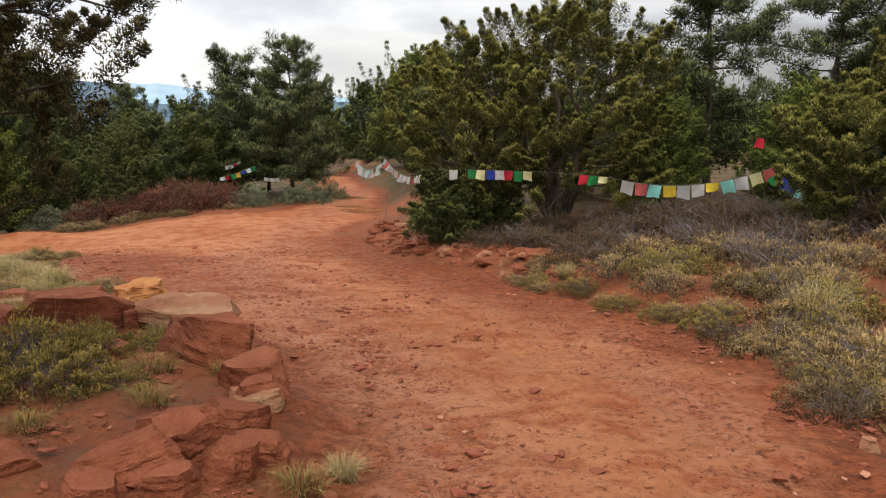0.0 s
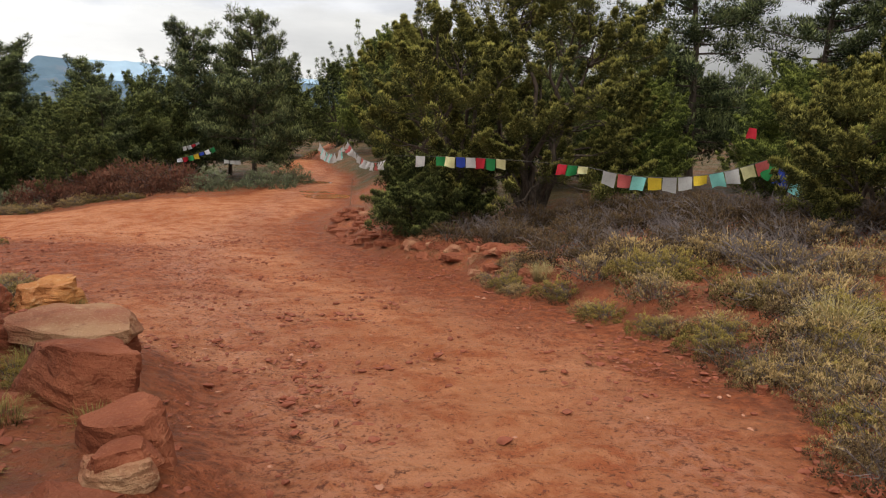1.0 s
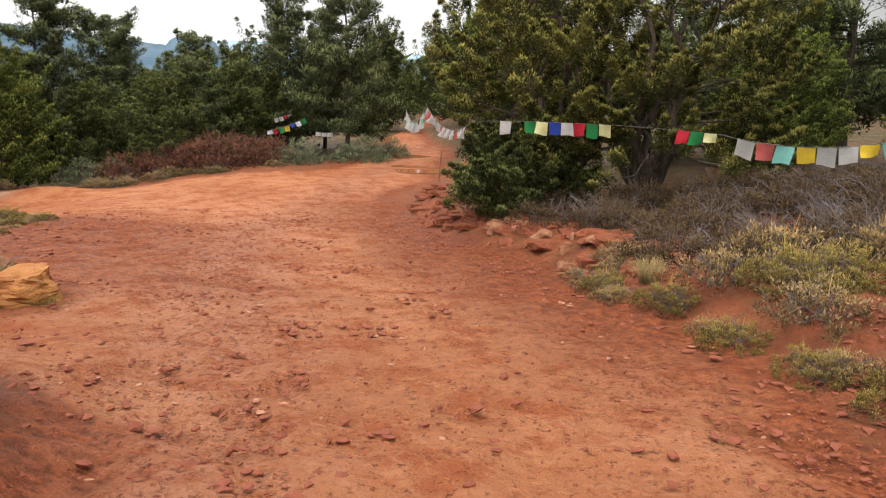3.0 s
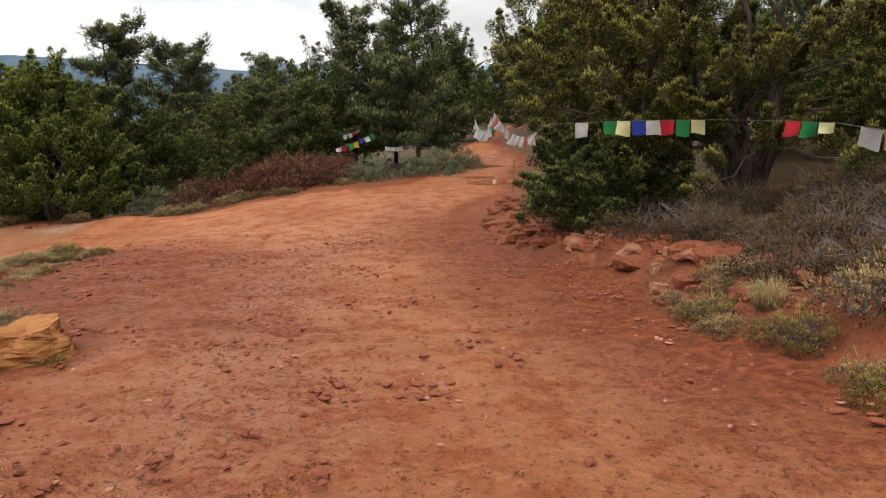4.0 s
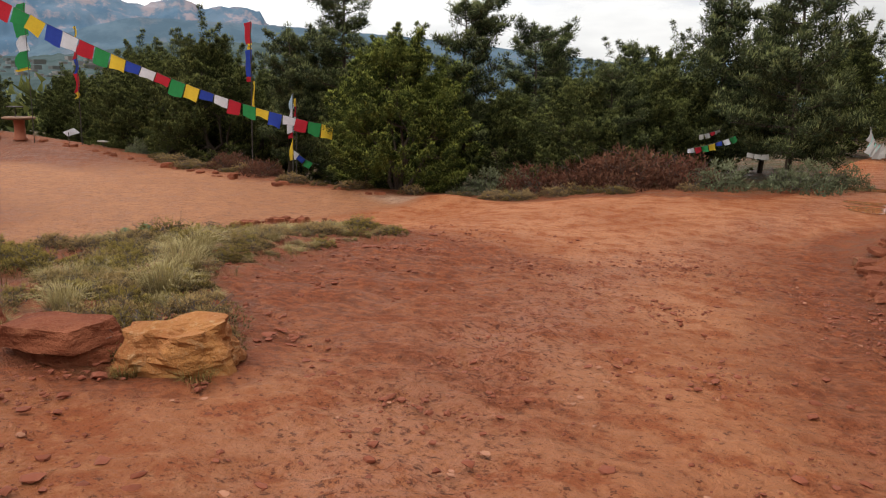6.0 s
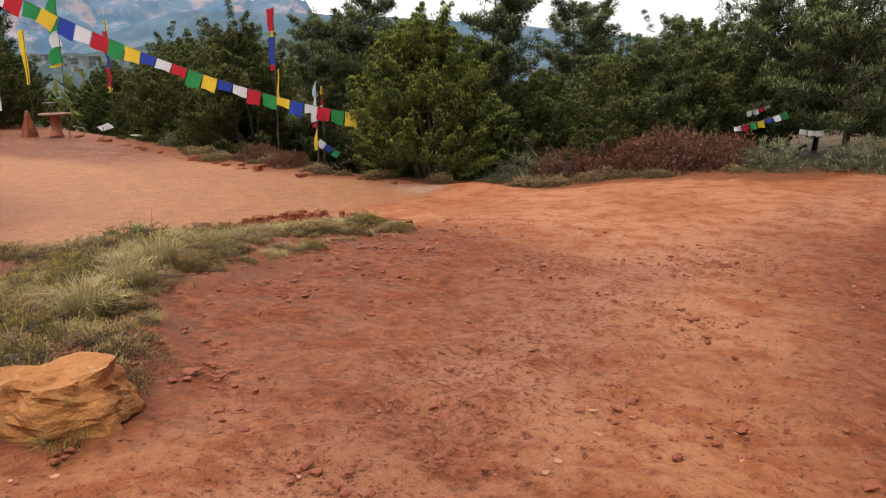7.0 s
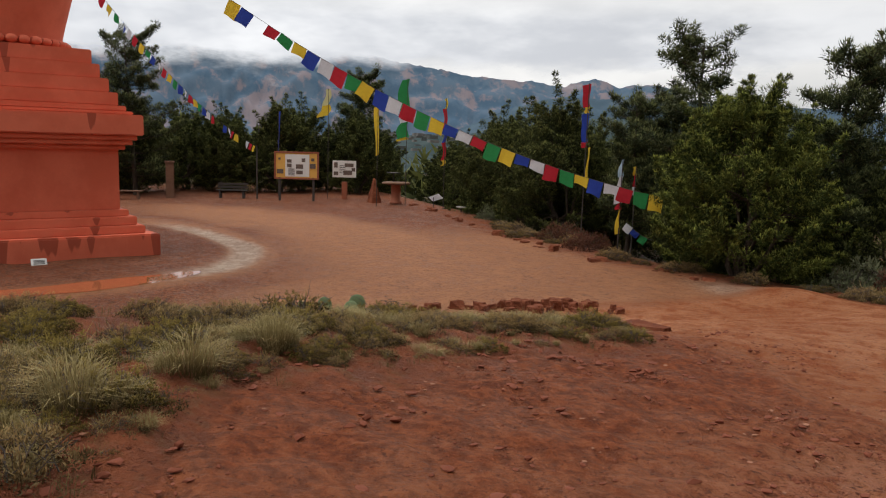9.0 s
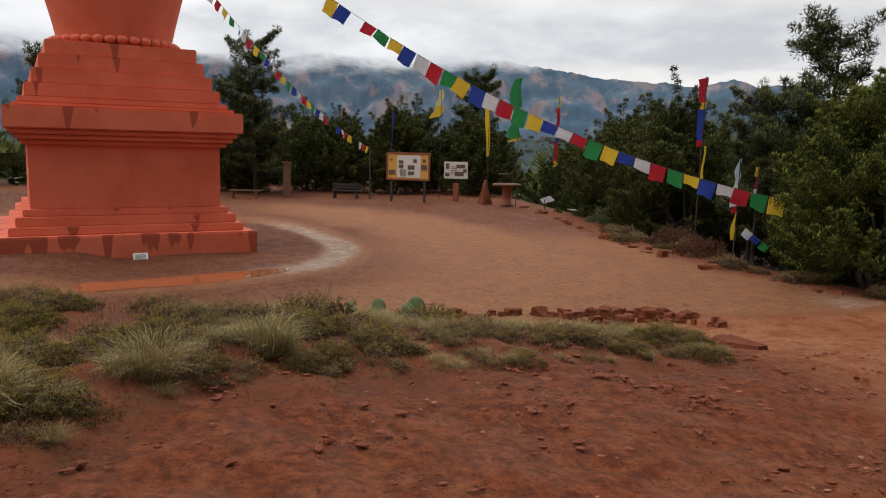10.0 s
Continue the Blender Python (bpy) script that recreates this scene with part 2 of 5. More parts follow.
M = {
    "ground": mat_ground(),
    "red_rock": mat_rock("red_sandstone", (0.27, 0.088, 0.044), (0.155, 0.044, 0.022), (0.36, 0.15, 0.08)),
    "tan_rock": mat_rock("tan_sandstone", (0.34, 0.20, 0.11), (0.24, 0.09, 0.050), (0.44, 0.29, 0.17)),
    "ochre_rock": mat_rock("ochre_sandstone", (0.44, 0.20, 0.065), (0.29, 0.105, 0.038), (0.48, 0.33, 0.18)),
    # foliage: first colour carries the painted shade, second the light tips, third odd sprays
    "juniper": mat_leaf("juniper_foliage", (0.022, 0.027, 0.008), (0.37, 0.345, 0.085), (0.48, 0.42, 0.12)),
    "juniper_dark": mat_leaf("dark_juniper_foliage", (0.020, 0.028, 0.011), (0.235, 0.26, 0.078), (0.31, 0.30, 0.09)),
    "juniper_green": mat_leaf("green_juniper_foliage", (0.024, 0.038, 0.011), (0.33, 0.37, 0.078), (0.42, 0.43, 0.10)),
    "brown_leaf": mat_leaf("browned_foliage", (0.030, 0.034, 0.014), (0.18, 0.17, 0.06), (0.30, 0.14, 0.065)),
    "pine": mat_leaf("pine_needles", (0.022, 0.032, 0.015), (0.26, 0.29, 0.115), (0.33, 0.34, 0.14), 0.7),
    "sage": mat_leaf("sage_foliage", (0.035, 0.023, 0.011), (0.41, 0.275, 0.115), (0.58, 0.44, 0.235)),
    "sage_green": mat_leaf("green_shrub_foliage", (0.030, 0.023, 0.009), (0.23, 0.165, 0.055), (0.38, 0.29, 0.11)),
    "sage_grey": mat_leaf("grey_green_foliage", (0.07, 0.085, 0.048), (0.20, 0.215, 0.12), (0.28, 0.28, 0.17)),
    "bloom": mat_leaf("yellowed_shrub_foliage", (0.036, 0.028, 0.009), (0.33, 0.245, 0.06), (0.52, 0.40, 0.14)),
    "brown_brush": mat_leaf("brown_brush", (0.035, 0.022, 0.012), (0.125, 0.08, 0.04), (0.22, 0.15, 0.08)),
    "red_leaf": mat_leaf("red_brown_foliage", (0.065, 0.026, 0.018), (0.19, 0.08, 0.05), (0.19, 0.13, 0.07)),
    "straw": mat_leaf("dry_grass", (0.12, 0.09, 0.04), (0.40, 0.32, 0.155), (0.24, 0.20, 0.075)),
    "dead": mat_leaf("dead_twigs", (0.125, 0.102, 0.097), (0.23, 0.195, 0.182), (0.06, 0.046, 0.042), 0.9, 0.0),
    "clod": mat_plain("dark_red_clods", (0.19, 0.052, 0.026), 0.9, 0.4, 5.0),
    "chip": mat_plain("pale_stone_chips", (0.33, 0.145, 0.085), 0.85, 0.3, 5.0),
    "bark": mat_bark("dark_bark", (0.10, 0.075, 0.058)),
    "stupa": mat_stupa(),
    "cord": mat_plain("cord", (0.12, 0.11, 0.1)),
    "pole": mat_plain("dark_pole", (0.06, 0.05, 0.045)),
    "wood": mat_plain("weathered_wood", (0.20, 0.11, 0.07), 0.85, 0.4),
    "red_wood": mat_plain("red_brown_wood", (0.33, 0.11, 0.06), 0.7, 0.3),
    "white": mat_plain("white_paint", (0.72, 0.72, 0.70), 0.6, 0.08),
    "yellow_panel": mat_plain("yellow_panel", (0.72, 0.42, 0.10), 0.6, 0.08),
    "ink": mat_plain("dark_ink", (0.06, 0.05, 0.05), 0.7, 0.3),
    "photo": mat_plain("printed_photo", (0.16, 0.12, 0.10), 0.6, 0.8, 14),
    "grey": mat_plain("grey_stone", (0.35, 0.31, 0.28), 0.85, 0.3),
    "cactus": mat_plain("cactus_skin", (0.15, 0.205, 0.10), 0.7, 0.35),
    # far slopes: base colours with the haze painted in
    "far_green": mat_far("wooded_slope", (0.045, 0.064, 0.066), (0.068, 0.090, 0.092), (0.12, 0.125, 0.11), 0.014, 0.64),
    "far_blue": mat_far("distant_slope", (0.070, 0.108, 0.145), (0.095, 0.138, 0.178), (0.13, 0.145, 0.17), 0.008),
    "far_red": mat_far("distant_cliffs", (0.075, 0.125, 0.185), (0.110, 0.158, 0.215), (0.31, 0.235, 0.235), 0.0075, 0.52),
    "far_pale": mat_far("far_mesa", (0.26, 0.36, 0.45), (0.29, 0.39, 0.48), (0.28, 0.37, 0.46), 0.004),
}
CLOTH = {
    "blue": mat_cloth("blue_cotton", (0.035, 0.065, 0.34)),
    "white": mat_cloth("white_cotton", (0.62, 0.62, 0.66)),
    "red": mat_cloth("red_cotton", (0.46, 0.028, 0.042)),
    "green": mat_cloth("green_cotton", (0.035, 0.24, 0.075)),
    "yellow": mat_cloth("yellow_cotton", (0.72, 0.50, 0.05)),
    "pale_red": mat_cloth("faded_red_cotton", (0.48, 0.11, 0.10)),
    "pale_teal": mat_cloth("faded_teal_cotton", (0.22, 0.52, 0.46)),
    "pale_yellow": mat_cloth("faded_yellow_cotton", (0.62, 0.58, 0.30)),
    "pale_blue": mat_cloth("faded_blue_cotton", (0.38, 0.50, 0.60)),
    "dirty_white": mat_cloth("faded_white_cotton", (0.44, 0.42, 0.40)),
}


# ---- building helpers ----
def mesh_from(name, verts, faces, material, smooth=False):
    me = bpy.data.meshes.new(name)
    me.from_pydata([tuple(v) for v in verts] if not isinstance(verts, np.ndarray) else verts.tolist(),
                   [], faces.tolist() if isinstance(faces, np.ndarray) else faces)
    me.materials.append(material)
    if smooth:
        me.polygons.foreach_set("use_smooth", [True] * len(me.polygons))
    me.update()
    return me


def part(name, data, material, parent=None, label=""):
    """Links a bmesh, or a ready mesh, as one object under a thing or a part."""
    if isinstance(data, bmesh.types.BMesh):
        me = bpy.data.meshes.new(name)
        data.to_mesh(me)
        data.free()
        me.materials.append(material)
    else:
        me = data
    ob = new(name, me)
    if parent:
        ob.parent = parent
    return tagged(ob, label) if label else ob


def thing(name, label, category, m=None, group="", kind=""):
    ob = new(name)
    ob.empty_display_size = 0.1
    if m is not None:
        ob.matrix_basis = m
    return tagged(ob, label, category, group, kind)


def box(sx, sy, sz, bevel=0.01, at=(0, 0, 0), bm=None):
    """A bevelled box that stands on z = 0 of its place."""
    own = bmesh.new()
    bmesh.ops.create_cube(own, size=1.0)
    bmesh.ops.scale(own, vec=(sx, sy, sz), verts=own.verts)
    if bevel:
        bmesh.ops.bevel(own, geom=own.edges[:], offset=min(bevel, sx / 3, sy / 3, sz / 3), segments=2, affect="EDGES")
    bmesh.ops.translate(own, vec=(at[0], at[1], at[2] + sz / 2), verts=own.verts)
    return own


def turned(profile, seg=32):
    """A solid of revolution from (radius, z) pairs."""
    bm = bmesh.new()
    rings = []
    for r, z in profile:
        rings.append([bm.verts.new((r * math.cos(2 * math.pi * i / seg), r * math.sin(2 * math.pi * i / seg), z)) for i in range(seg)])
    for a, b in zip(rings, rings[1:]):
        for i in range(seg):
            bm.faces.new((a[i], a[(i + 1) % seg], b[(i + 1) % seg], b[i]))
    bm.faces.new(rings[0][::-1]), bm.faces.new(rings[-1])
    for f in bm.faces:
        f.smooth = len(f.verts) == 4
    return bm


def tubes(lines, sides=5):
    """Tapered tubes along polylines of ((x, y, z), radius); returns vertices and faces."""
    verts, faces = [], []
    for line in lines:
        base = len(verts)
        for i, (p, r) in enumerate(line):
            p = np.asarray(p, float)
            q = np.asarray(line[min(i + 1, len(line) - 1)][0], float) - np.asarray(line[max(i - 1, 0)][0], float)
            q /= np.linalg.norm(q) + 1e-9
            u = np.cross(q, (0.31, 0.93, 0.17))
            u /= np.linalg.norm(u) + 1e-9
            w = np.cross(q, u)
            for s in range(sides):
                a = 2 * math.pi * s / sides
                verts.append(p + r * (math.cos(a) * u + math.sin(a) * w))
            if i:
                o = base + (i - 1) * sides
                for s in range(sides):
                    faces.append((o + s, o + (s + 1) % sides, o + sides + (s + 1) % sides, o + sides + s))
    return np.array(verts), faces


def smooth(a, b, v):
    t = np.clip((np.asarray(v, float) - a) / (b - a), 0, 1)
    return t * t * (3 - 2 * t)


# ---- the lie of the land ----
STUPA = np.array((-25.5, 7.8))
RING = np.array((-26.3, 6.75))


def right_edge(y):
    return np.interp(y, (-10, 3, 6.7, 8.2, 9.2, 10.5, 11.3, 13, 14.8, 16.2, 17, 19.4, 22.3, 25, 29.5, 33, 37, 45), (2.6, 2.6, 2.62, 2.65, 2.3, 1.9, 1.35, 0.95, 0.15, -0.7, -1.15, -1.85, -2.7, -2.3, -2.2, -2.5, -3.6, -5.5))


def left_edge(y):
    return np.interp(y, (-10, 3.0, 4.5, 5.6, 7.1, 7.5, 8.8, 9.4, 10.3, 11, 11.25, 11.6, 12.6, 13.7, 14.4, 16.4, 17, 17.6, 18.6, 24.5, 27, 31, 36, 45), (-0.7, -0.85, -0.95, -1.35, -1.95, -3.4, -4.7, -4.0, -3.8, -4.7, -5.2, -6.0, -6.4, -6.75, -7.2, -7.6, -8.8, -10.5, -19, -19, -6.2, -5.6, -6.2, -9))


def back_edge(x):
    return np.interp(x, (-60, -38, -26, -19, -15.5, -12, -9, -6.0), (26, 25, 23.4, 23.4, 24.3, 25.0, 25.2, 27))


def ring(x, y):
    """Distance from the monument, in rounded squares that follow its sides."""
    u = (x - RING[0]) * 0.97 + (y - RING[1]) * 0.24
    v = (y - RING[1]) * 0.97 - (x - RING[0]) * 0.24
    return 8.1 * ((np.abs(u) / 8.1) ** 2.6 + (np.abs(v) / 6.9) ** 2.6) ** (1 / 2.6)


def height(x, y):
    """Metres above the first footfall: the track falls ahead, then levels; the plaza lies lower."""
    x, y = np.asarray(x, float), np.asarray(y, float)
    z = -1.9 + 0.0963 * np.logaddexp(0, (19.7 - y) * 1.2) / 1.2
    z = np.where(y < 0, np.minimum(z, 0.6), z)
    w = smooth(-7.6, -13.4, x)
    z = z * (1 - w) + w * -2.55
    off = x - right_edge(y)
    bank = (smooth(0.0, 1.1, off) * 0.40 + smooth(0.8, 6.5, off) * 0.75 * smooth(7, 13, y)) * smooth(5, 10, y)
    z = z + bank * (1 - w)
    isl = smooth(0, 1.2, left_edge(y) - x) * smooth(19, 16, y) * smooth(-12, -9, x) * 0.08
    z = z + isl + 0.2 * smooth(-0.5, 0.3, left_edge(np.minimum(y, 7.1)) - x) * smooth(8.4, 7.2, y) * smooth(1.0, 3.0, y)
    # beyond the plaza's rim the hill drops away
    over = y - back_edge(x)
    z = z - smooth(0.4, 10, over) * smooth(-11.5, -17, x) * 1.9
    r = np.hypot(x + 8, y - 10)
    z = z - smooth(45, 260, r) * 11 - smooth(200, 1500, r) * 26
    # a low heap of gravel on the rim
    z = z + 0.26 * np.exp(-((x + 13.3) / 1.2) ** 2 - ((y - 24.3) / 0.7) ** 2)
    # the worn channel round the monument
    d = ring(x, y)
    z = z - 0.05 * np.exp(-((d - 8.1) / 0.5) ** 2)
    return z


def ground_z(x, y):
    return float(height(x, y))


def spaced(lo, hi, near_lo, near_hi, step, grow):
    mid = list(np.arange(near_lo, near_hi, step))
    out, s = [], step
    v = near_hi
    while v < hi:
        out.append(v)
        s *= grow
        v += s
    out.append(hi)
    back, s, v = [], step, near_lo - step
    while v > lo:
        back.append(v)
        s *= grow
        v -= s
    back.append(lo)
    return np.array(back[::-1] + mid + out)


def build_ground():
    xs = spaced(-4200, 4200, -13, 5, 0.085, 1.06)
    ys = spaced(-4200, 4200, 2.0, 17.5, 0.085, 1.06)
    X, Y = np.meshgrid(xs, ys)
    Z = height(X, Y)
    nx, ny = len(xs), len(ys)
    flat = np.stack([X.ravel(), Y.ravel()], 1)
    fine = np.zeros(len(flat))
    low = np.zeros(len(flat))
    for i, (a, b) in enumerate(flat):
        low[i] = noise.noise((a * 0.45, b * 0.45, 3.0))
        if -18 < a < 8 and 0 < b < 24:
            fine[i] = noise.fractal((a * 2.6, b * 2.6, 1.5), 0.8, 2.1, 4)
    Z = Z.ravel()
    d = ring(flat[:, 0], flat[:, 1])
    le, re, be = left_edge(flat[:, 1]), right_edge(flat[:, 1]), back_edge(flat[:, 0])
    wob = low * 0.5 + fine * 0.12
    inside = np.minimum(flat[:, 0] - le, re - flat[:, 0]) + wob
    inside = np.where((flat[:, 1] > be) & (flat[:, 0] < -6.2), np.minimum(inside, be - flat[:, 1] + wob), inside)
    inside = np.where(flat[:, 1] > 60, -5, inside)
    path = smooth(-0.25, 0.35, inside)
    edge = np.maximum(smooth(0.95, 0.1, inside), 0.9 * smooth(5.2, 0.8, flat[:, 0] - le + low) * smooth(9.6, 11.5, flat[:, 1]) * smooth(19, 16, flat[:, 1]))
    edge = np.maximum(edge, 0.95 * smooth(2.9, 0.4, re - flat[:, 0] + 0.6 * low) * smooth(7, 10, flat[:, 1]) * smooth(24, 20, flat[:, 1]))
    rim = -13.9 - flat[:, 0]
    plaza = smooth(-0.5, 0.5, np.minimum(rim, be - flat[:, 1]) + wob * 0.7) * smooth(-54, -49, flat[:, 0]) * smooth(-14, -8, flat[:, 1])
    path = path * (1 - plaza)
    sand = smooth(3.2, 0.6, np.abs(d - 13.5) - 1.0 + low * 1.5) * smooth(9, 15, flat[:, 1]) + smooth(1.3, 0.3, np.abs(d - 8.5)) * 0.8
    sand = np.clip(np.maximum(sand, 0.9 * smooth(13, 17, flat[:, 1] + low) * smooth(-31, -24, flat[:, 0])), 0, 1)
    ang = np.arctan2(flat[:, 1] - RING[1], flat[:, 0] - RING[0])
    pale = smooth(0.7, 0.25, np.abs(d - 8.2 + low * 0.35)) * smooth(0.45, 0.8, ang) * smooth(2.6, 2.0, ang)
    gravel = smooth(1.2, 0.3, np.hypot((flat[:, 0] + 13.3) * 0.5, flat[:, 1] - 24.4) - 0.6)
    pale = np.clip(pale * 0.85 + gravel * 0.5, 0, 1)
    worn = np.exp(-((flat[:, 0] - np.interp(flat[:, 1], (0, 4, 8, 12, 16, 24), (-0.2, -0.3, -1.2, -3.0, -4.2, -4.2))) / 0.8) ** 2)
    worn = np.clip(worn + 0.8 * np.exp(-((flat[:, 0] - np.interp(flat[:, 1], (0, 5, 9, 14), (1.9, 1.8, 1.3, -1.2))) / 0.45) ** 2), 0, 1) * (0.6 + 0.5 * low)
    worn = np.clip(worn, 0, 1)
    rough = np.where(path > 0.5, 0.040 + 0.030 * worn, 0.05)
    for cx, cy in ((-4.2, 31.7), (-2.8, 27.5), (-3.4, 28.6)):
        low = low * (1 - np.exp(-((flat[:, 0] - cx) ** 2 + (flat[:, 1] - cy) ** 2) / 4.0))
    Z = Z + low * 0.04 + fine * rough * (1 - 0.6 * plaza)
    r = np.hypot(flat[:, 0] + 8, flat[:, 1] - 10)
    far = np.maximum(smooth(40, 70, r), 0.85 * smooth(1.0, 3.5, flat[:, 1] - be) * (1 - path) * smooth(0.2, -0.4, inside))
    far = np.maximum(far, 0.8 * smooth(0.6, 2.5, flat[:, 0] - re) * smooth(13.5, 16, flat[:, 1]))
    idx = np.arange(nx * ny).reshape(ny, nx)
    faces = np.stack([idx[:-1, :-1], idx[:-1, 1:], idx[1:, 1:], idx[1:, :-1]], -1).reshape(-1, 4)
    me = mesh_from("ground", np.column_stack([flat, Z]), faces, M["ground"], True)
    for key, val in (("path", path), ("plaza", plaza), ("sand", sand), ("pale", pale), ("worn", worn), ("edge", edge), ("far", far)):
        me.attributes.new(key, "FLOAT", "POINT").data.foreach_set("value", val.astype(np.float32))
    ob = new("ground", me)
    return tagged(ob, "red sandy earth with a trodden track and a gravel plaza", "ground", kind="structure")


build_ground()


# ---- far hills ----
def ridge(name, label, dist, depth, azims, elevs, material, seed, jag, rugged=0.3):
    """A range of hills: its crest follows the given heights in degrees over bearings, with ravines cut into its face."""
    n, rows = 420, 40
    az = np.linspace(azims[0], azims[-1], n)
    el = np.interp(az, azims, elevs)
    verts = []
    for j in range(rows):
        f = j / (rows - 1)
        for i in range(n):
            a = radians(az[i])
            g = noise.fractal((az[i] * 0.33 + seed, f * 0.6, seed), 0.7, 2.0, 5)
            g2 = noise.fractal((az[i] * 1.7 + seed, seed, f * 0.15), 0.6, 2.0, 4)
            top = dist * math.tan(radians(max(el[i] + jag * (g2 * 0.7 + g * 0.4), 0.05)))
            rr = dist - depth * (1 - f) + g * depth * 0.025 + noise.noise((az[i] * 2.2 + seed, 0.4, seed)) * depth * 0.03 * math.sin(math.pi * f)
            step = f * 5 + 0.6 * noise.noise((az[i] * 0.8, seed, 0.3))
            prof = max(0.0, f + 0.085 * math.sin(2 * math.pi * step) * min(1.0, 4 * f * (1 - f)) * rugged) ** 1.35
            z = -45 + (top + 45) * prof 
            verts.append((-rr * math.sin(a), rr * math.cos(a), z))
    idx = np.arange(n * rows).reshape(rows, n)
    faces = np.stack([idx[:-1, :-1], idx[:-1, 1:], idx[1:, 1:], idx[1:, :-1]], -1).reshape(-1, 4)
    ob = new(name, mesh_from(name, np.array(verts), faces, material, True))
    return tagged(ob, label, "hills", kind="structure")


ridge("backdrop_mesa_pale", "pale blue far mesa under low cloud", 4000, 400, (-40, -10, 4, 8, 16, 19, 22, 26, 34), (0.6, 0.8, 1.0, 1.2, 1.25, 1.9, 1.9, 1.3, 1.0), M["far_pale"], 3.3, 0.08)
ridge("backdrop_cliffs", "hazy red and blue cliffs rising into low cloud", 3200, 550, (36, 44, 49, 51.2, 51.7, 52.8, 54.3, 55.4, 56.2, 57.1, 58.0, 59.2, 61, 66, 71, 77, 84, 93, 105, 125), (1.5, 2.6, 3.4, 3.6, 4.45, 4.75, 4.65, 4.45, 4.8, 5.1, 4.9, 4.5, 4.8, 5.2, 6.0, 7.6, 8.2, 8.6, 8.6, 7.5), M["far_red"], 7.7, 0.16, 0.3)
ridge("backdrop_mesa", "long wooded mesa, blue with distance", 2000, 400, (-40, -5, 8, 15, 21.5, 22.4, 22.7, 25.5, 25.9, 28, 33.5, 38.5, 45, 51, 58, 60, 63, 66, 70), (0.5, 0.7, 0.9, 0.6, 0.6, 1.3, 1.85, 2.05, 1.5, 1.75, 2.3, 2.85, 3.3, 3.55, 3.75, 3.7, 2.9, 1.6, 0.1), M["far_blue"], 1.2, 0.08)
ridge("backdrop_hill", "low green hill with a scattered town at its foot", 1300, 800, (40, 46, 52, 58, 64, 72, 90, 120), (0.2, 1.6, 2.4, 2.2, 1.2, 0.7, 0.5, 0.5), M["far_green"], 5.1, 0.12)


# ---- the monument ----
def build_stupa():
    turn = 16.0
    root = thing("stupa", "terracotta-coloured rendered stupa on a stepped square base, damp-streaked", "stupa",
                 pose(STUPA[0], STUPA[1], -2.6, 0, 0, turn))

    def damp(ob, v):
        mid = sum(p.co.z for p in ob.data.vertices) / len(ob.data.vertices)
        ob.data.attributes.new("damp", "FLOAT", "POINT").data.foreach_set("value", [v * (1.0 if p.co.z > mid else 0.3) for p in ob.data.vertices])
        return ob

    def slab(name, hw, z0, z1, d, bev=0.025):
        return damp(part(name, box(1.68 * hw, 1.68 * hw, z1 - z0, bev, (0, 0, z0)), M["stupa"], root), d)

    slab("plinth", 3.78, -0.15, 0.64, 1.0, 0.04)
    for hw, z0, z1 in ((3.42, 0.637, 0.85), (3.22, 0.847, 1.09), (3.02, 1.087, 1.27)):
        slab("step", hw, z0, z1, 0.8)
    slab("throne", 2.81, 1.25, 3.02, 0.0, 0.03)
    for hw, z0, z1 in ((2.98, 2.90, 3.03), (3.16, 3.027, 3.16), (3.28, 3.157, 3.29)):
        slab("moulding", hw, z0, z1, 0.0, 0.02)
    slab("cornice", 3.44, 3.287, 3.84, 1.0, 0.03)
    for hw, z0, z1 in ((3.20, 3.837, 3.93), (3.03, 3.927, 4.08), (2.84, 4.077, 4.43), (2.63, 4.427, 4.80), (2.42, 4.797, 5.18), (2.23, 5.177, 5.56)):
        slab("step", hw, z0, z1, 0.45)
    # lotus ring of rounded petals
    bm = bmesh.new()
    bmesh.ops.create_uvsphere(bm, u_segments=10, v_segments=7, radius=1.0, matrix=Matrix.Diagonal((0.15, 0.158, 0.115, 1)))
    for f in bm.faces:
        f.smooth = True
    petal = damp(part("lotus_petal", bm, M["stupa"], root), 0.3)
    petal.matrix_basis = pose(1.62, 0, 5.70)
    for i in range(1, 34):
        a = 2 * math.pi * i / 34
        o = new("lotus_petal", petal.data)
        o.parent = root
        o.matrix_basis = pose(1.62 * math.cos(a), 1.62 * math.sin(a), 5.70, 0, 0, math.degrees(a))
    prof = [(1.50, 5.5), (1.52, 5.8), (1.62, 6.25), (1.80, 6.95), (1.90, 7.32), (1.92, 7.42), (1.86, 7.52), (1.60, 7.74), (1.20, 7.95), (0.75, 8.08), (0.6, 8.1)]
    damp(part("vase", turned(prof, 64), M["stupa"], root, "smooth vase-shaped dome flaring upwards"), 0.0)
    damp(part("harmika", box(1.1, 1.1, 0.65, 0.03, (0, 0, 8.05)), M["stupa"], root), 0.0)
    damp(part("spire", turned([(0.5, 8.68), (0.45, 8.95), (0.37, 9.5), (0.27, 10.2), (0.17, 10.8), (0.05, 11.0)], 32), M["stupa"], root), 0.0)
    return root


build_stupa()

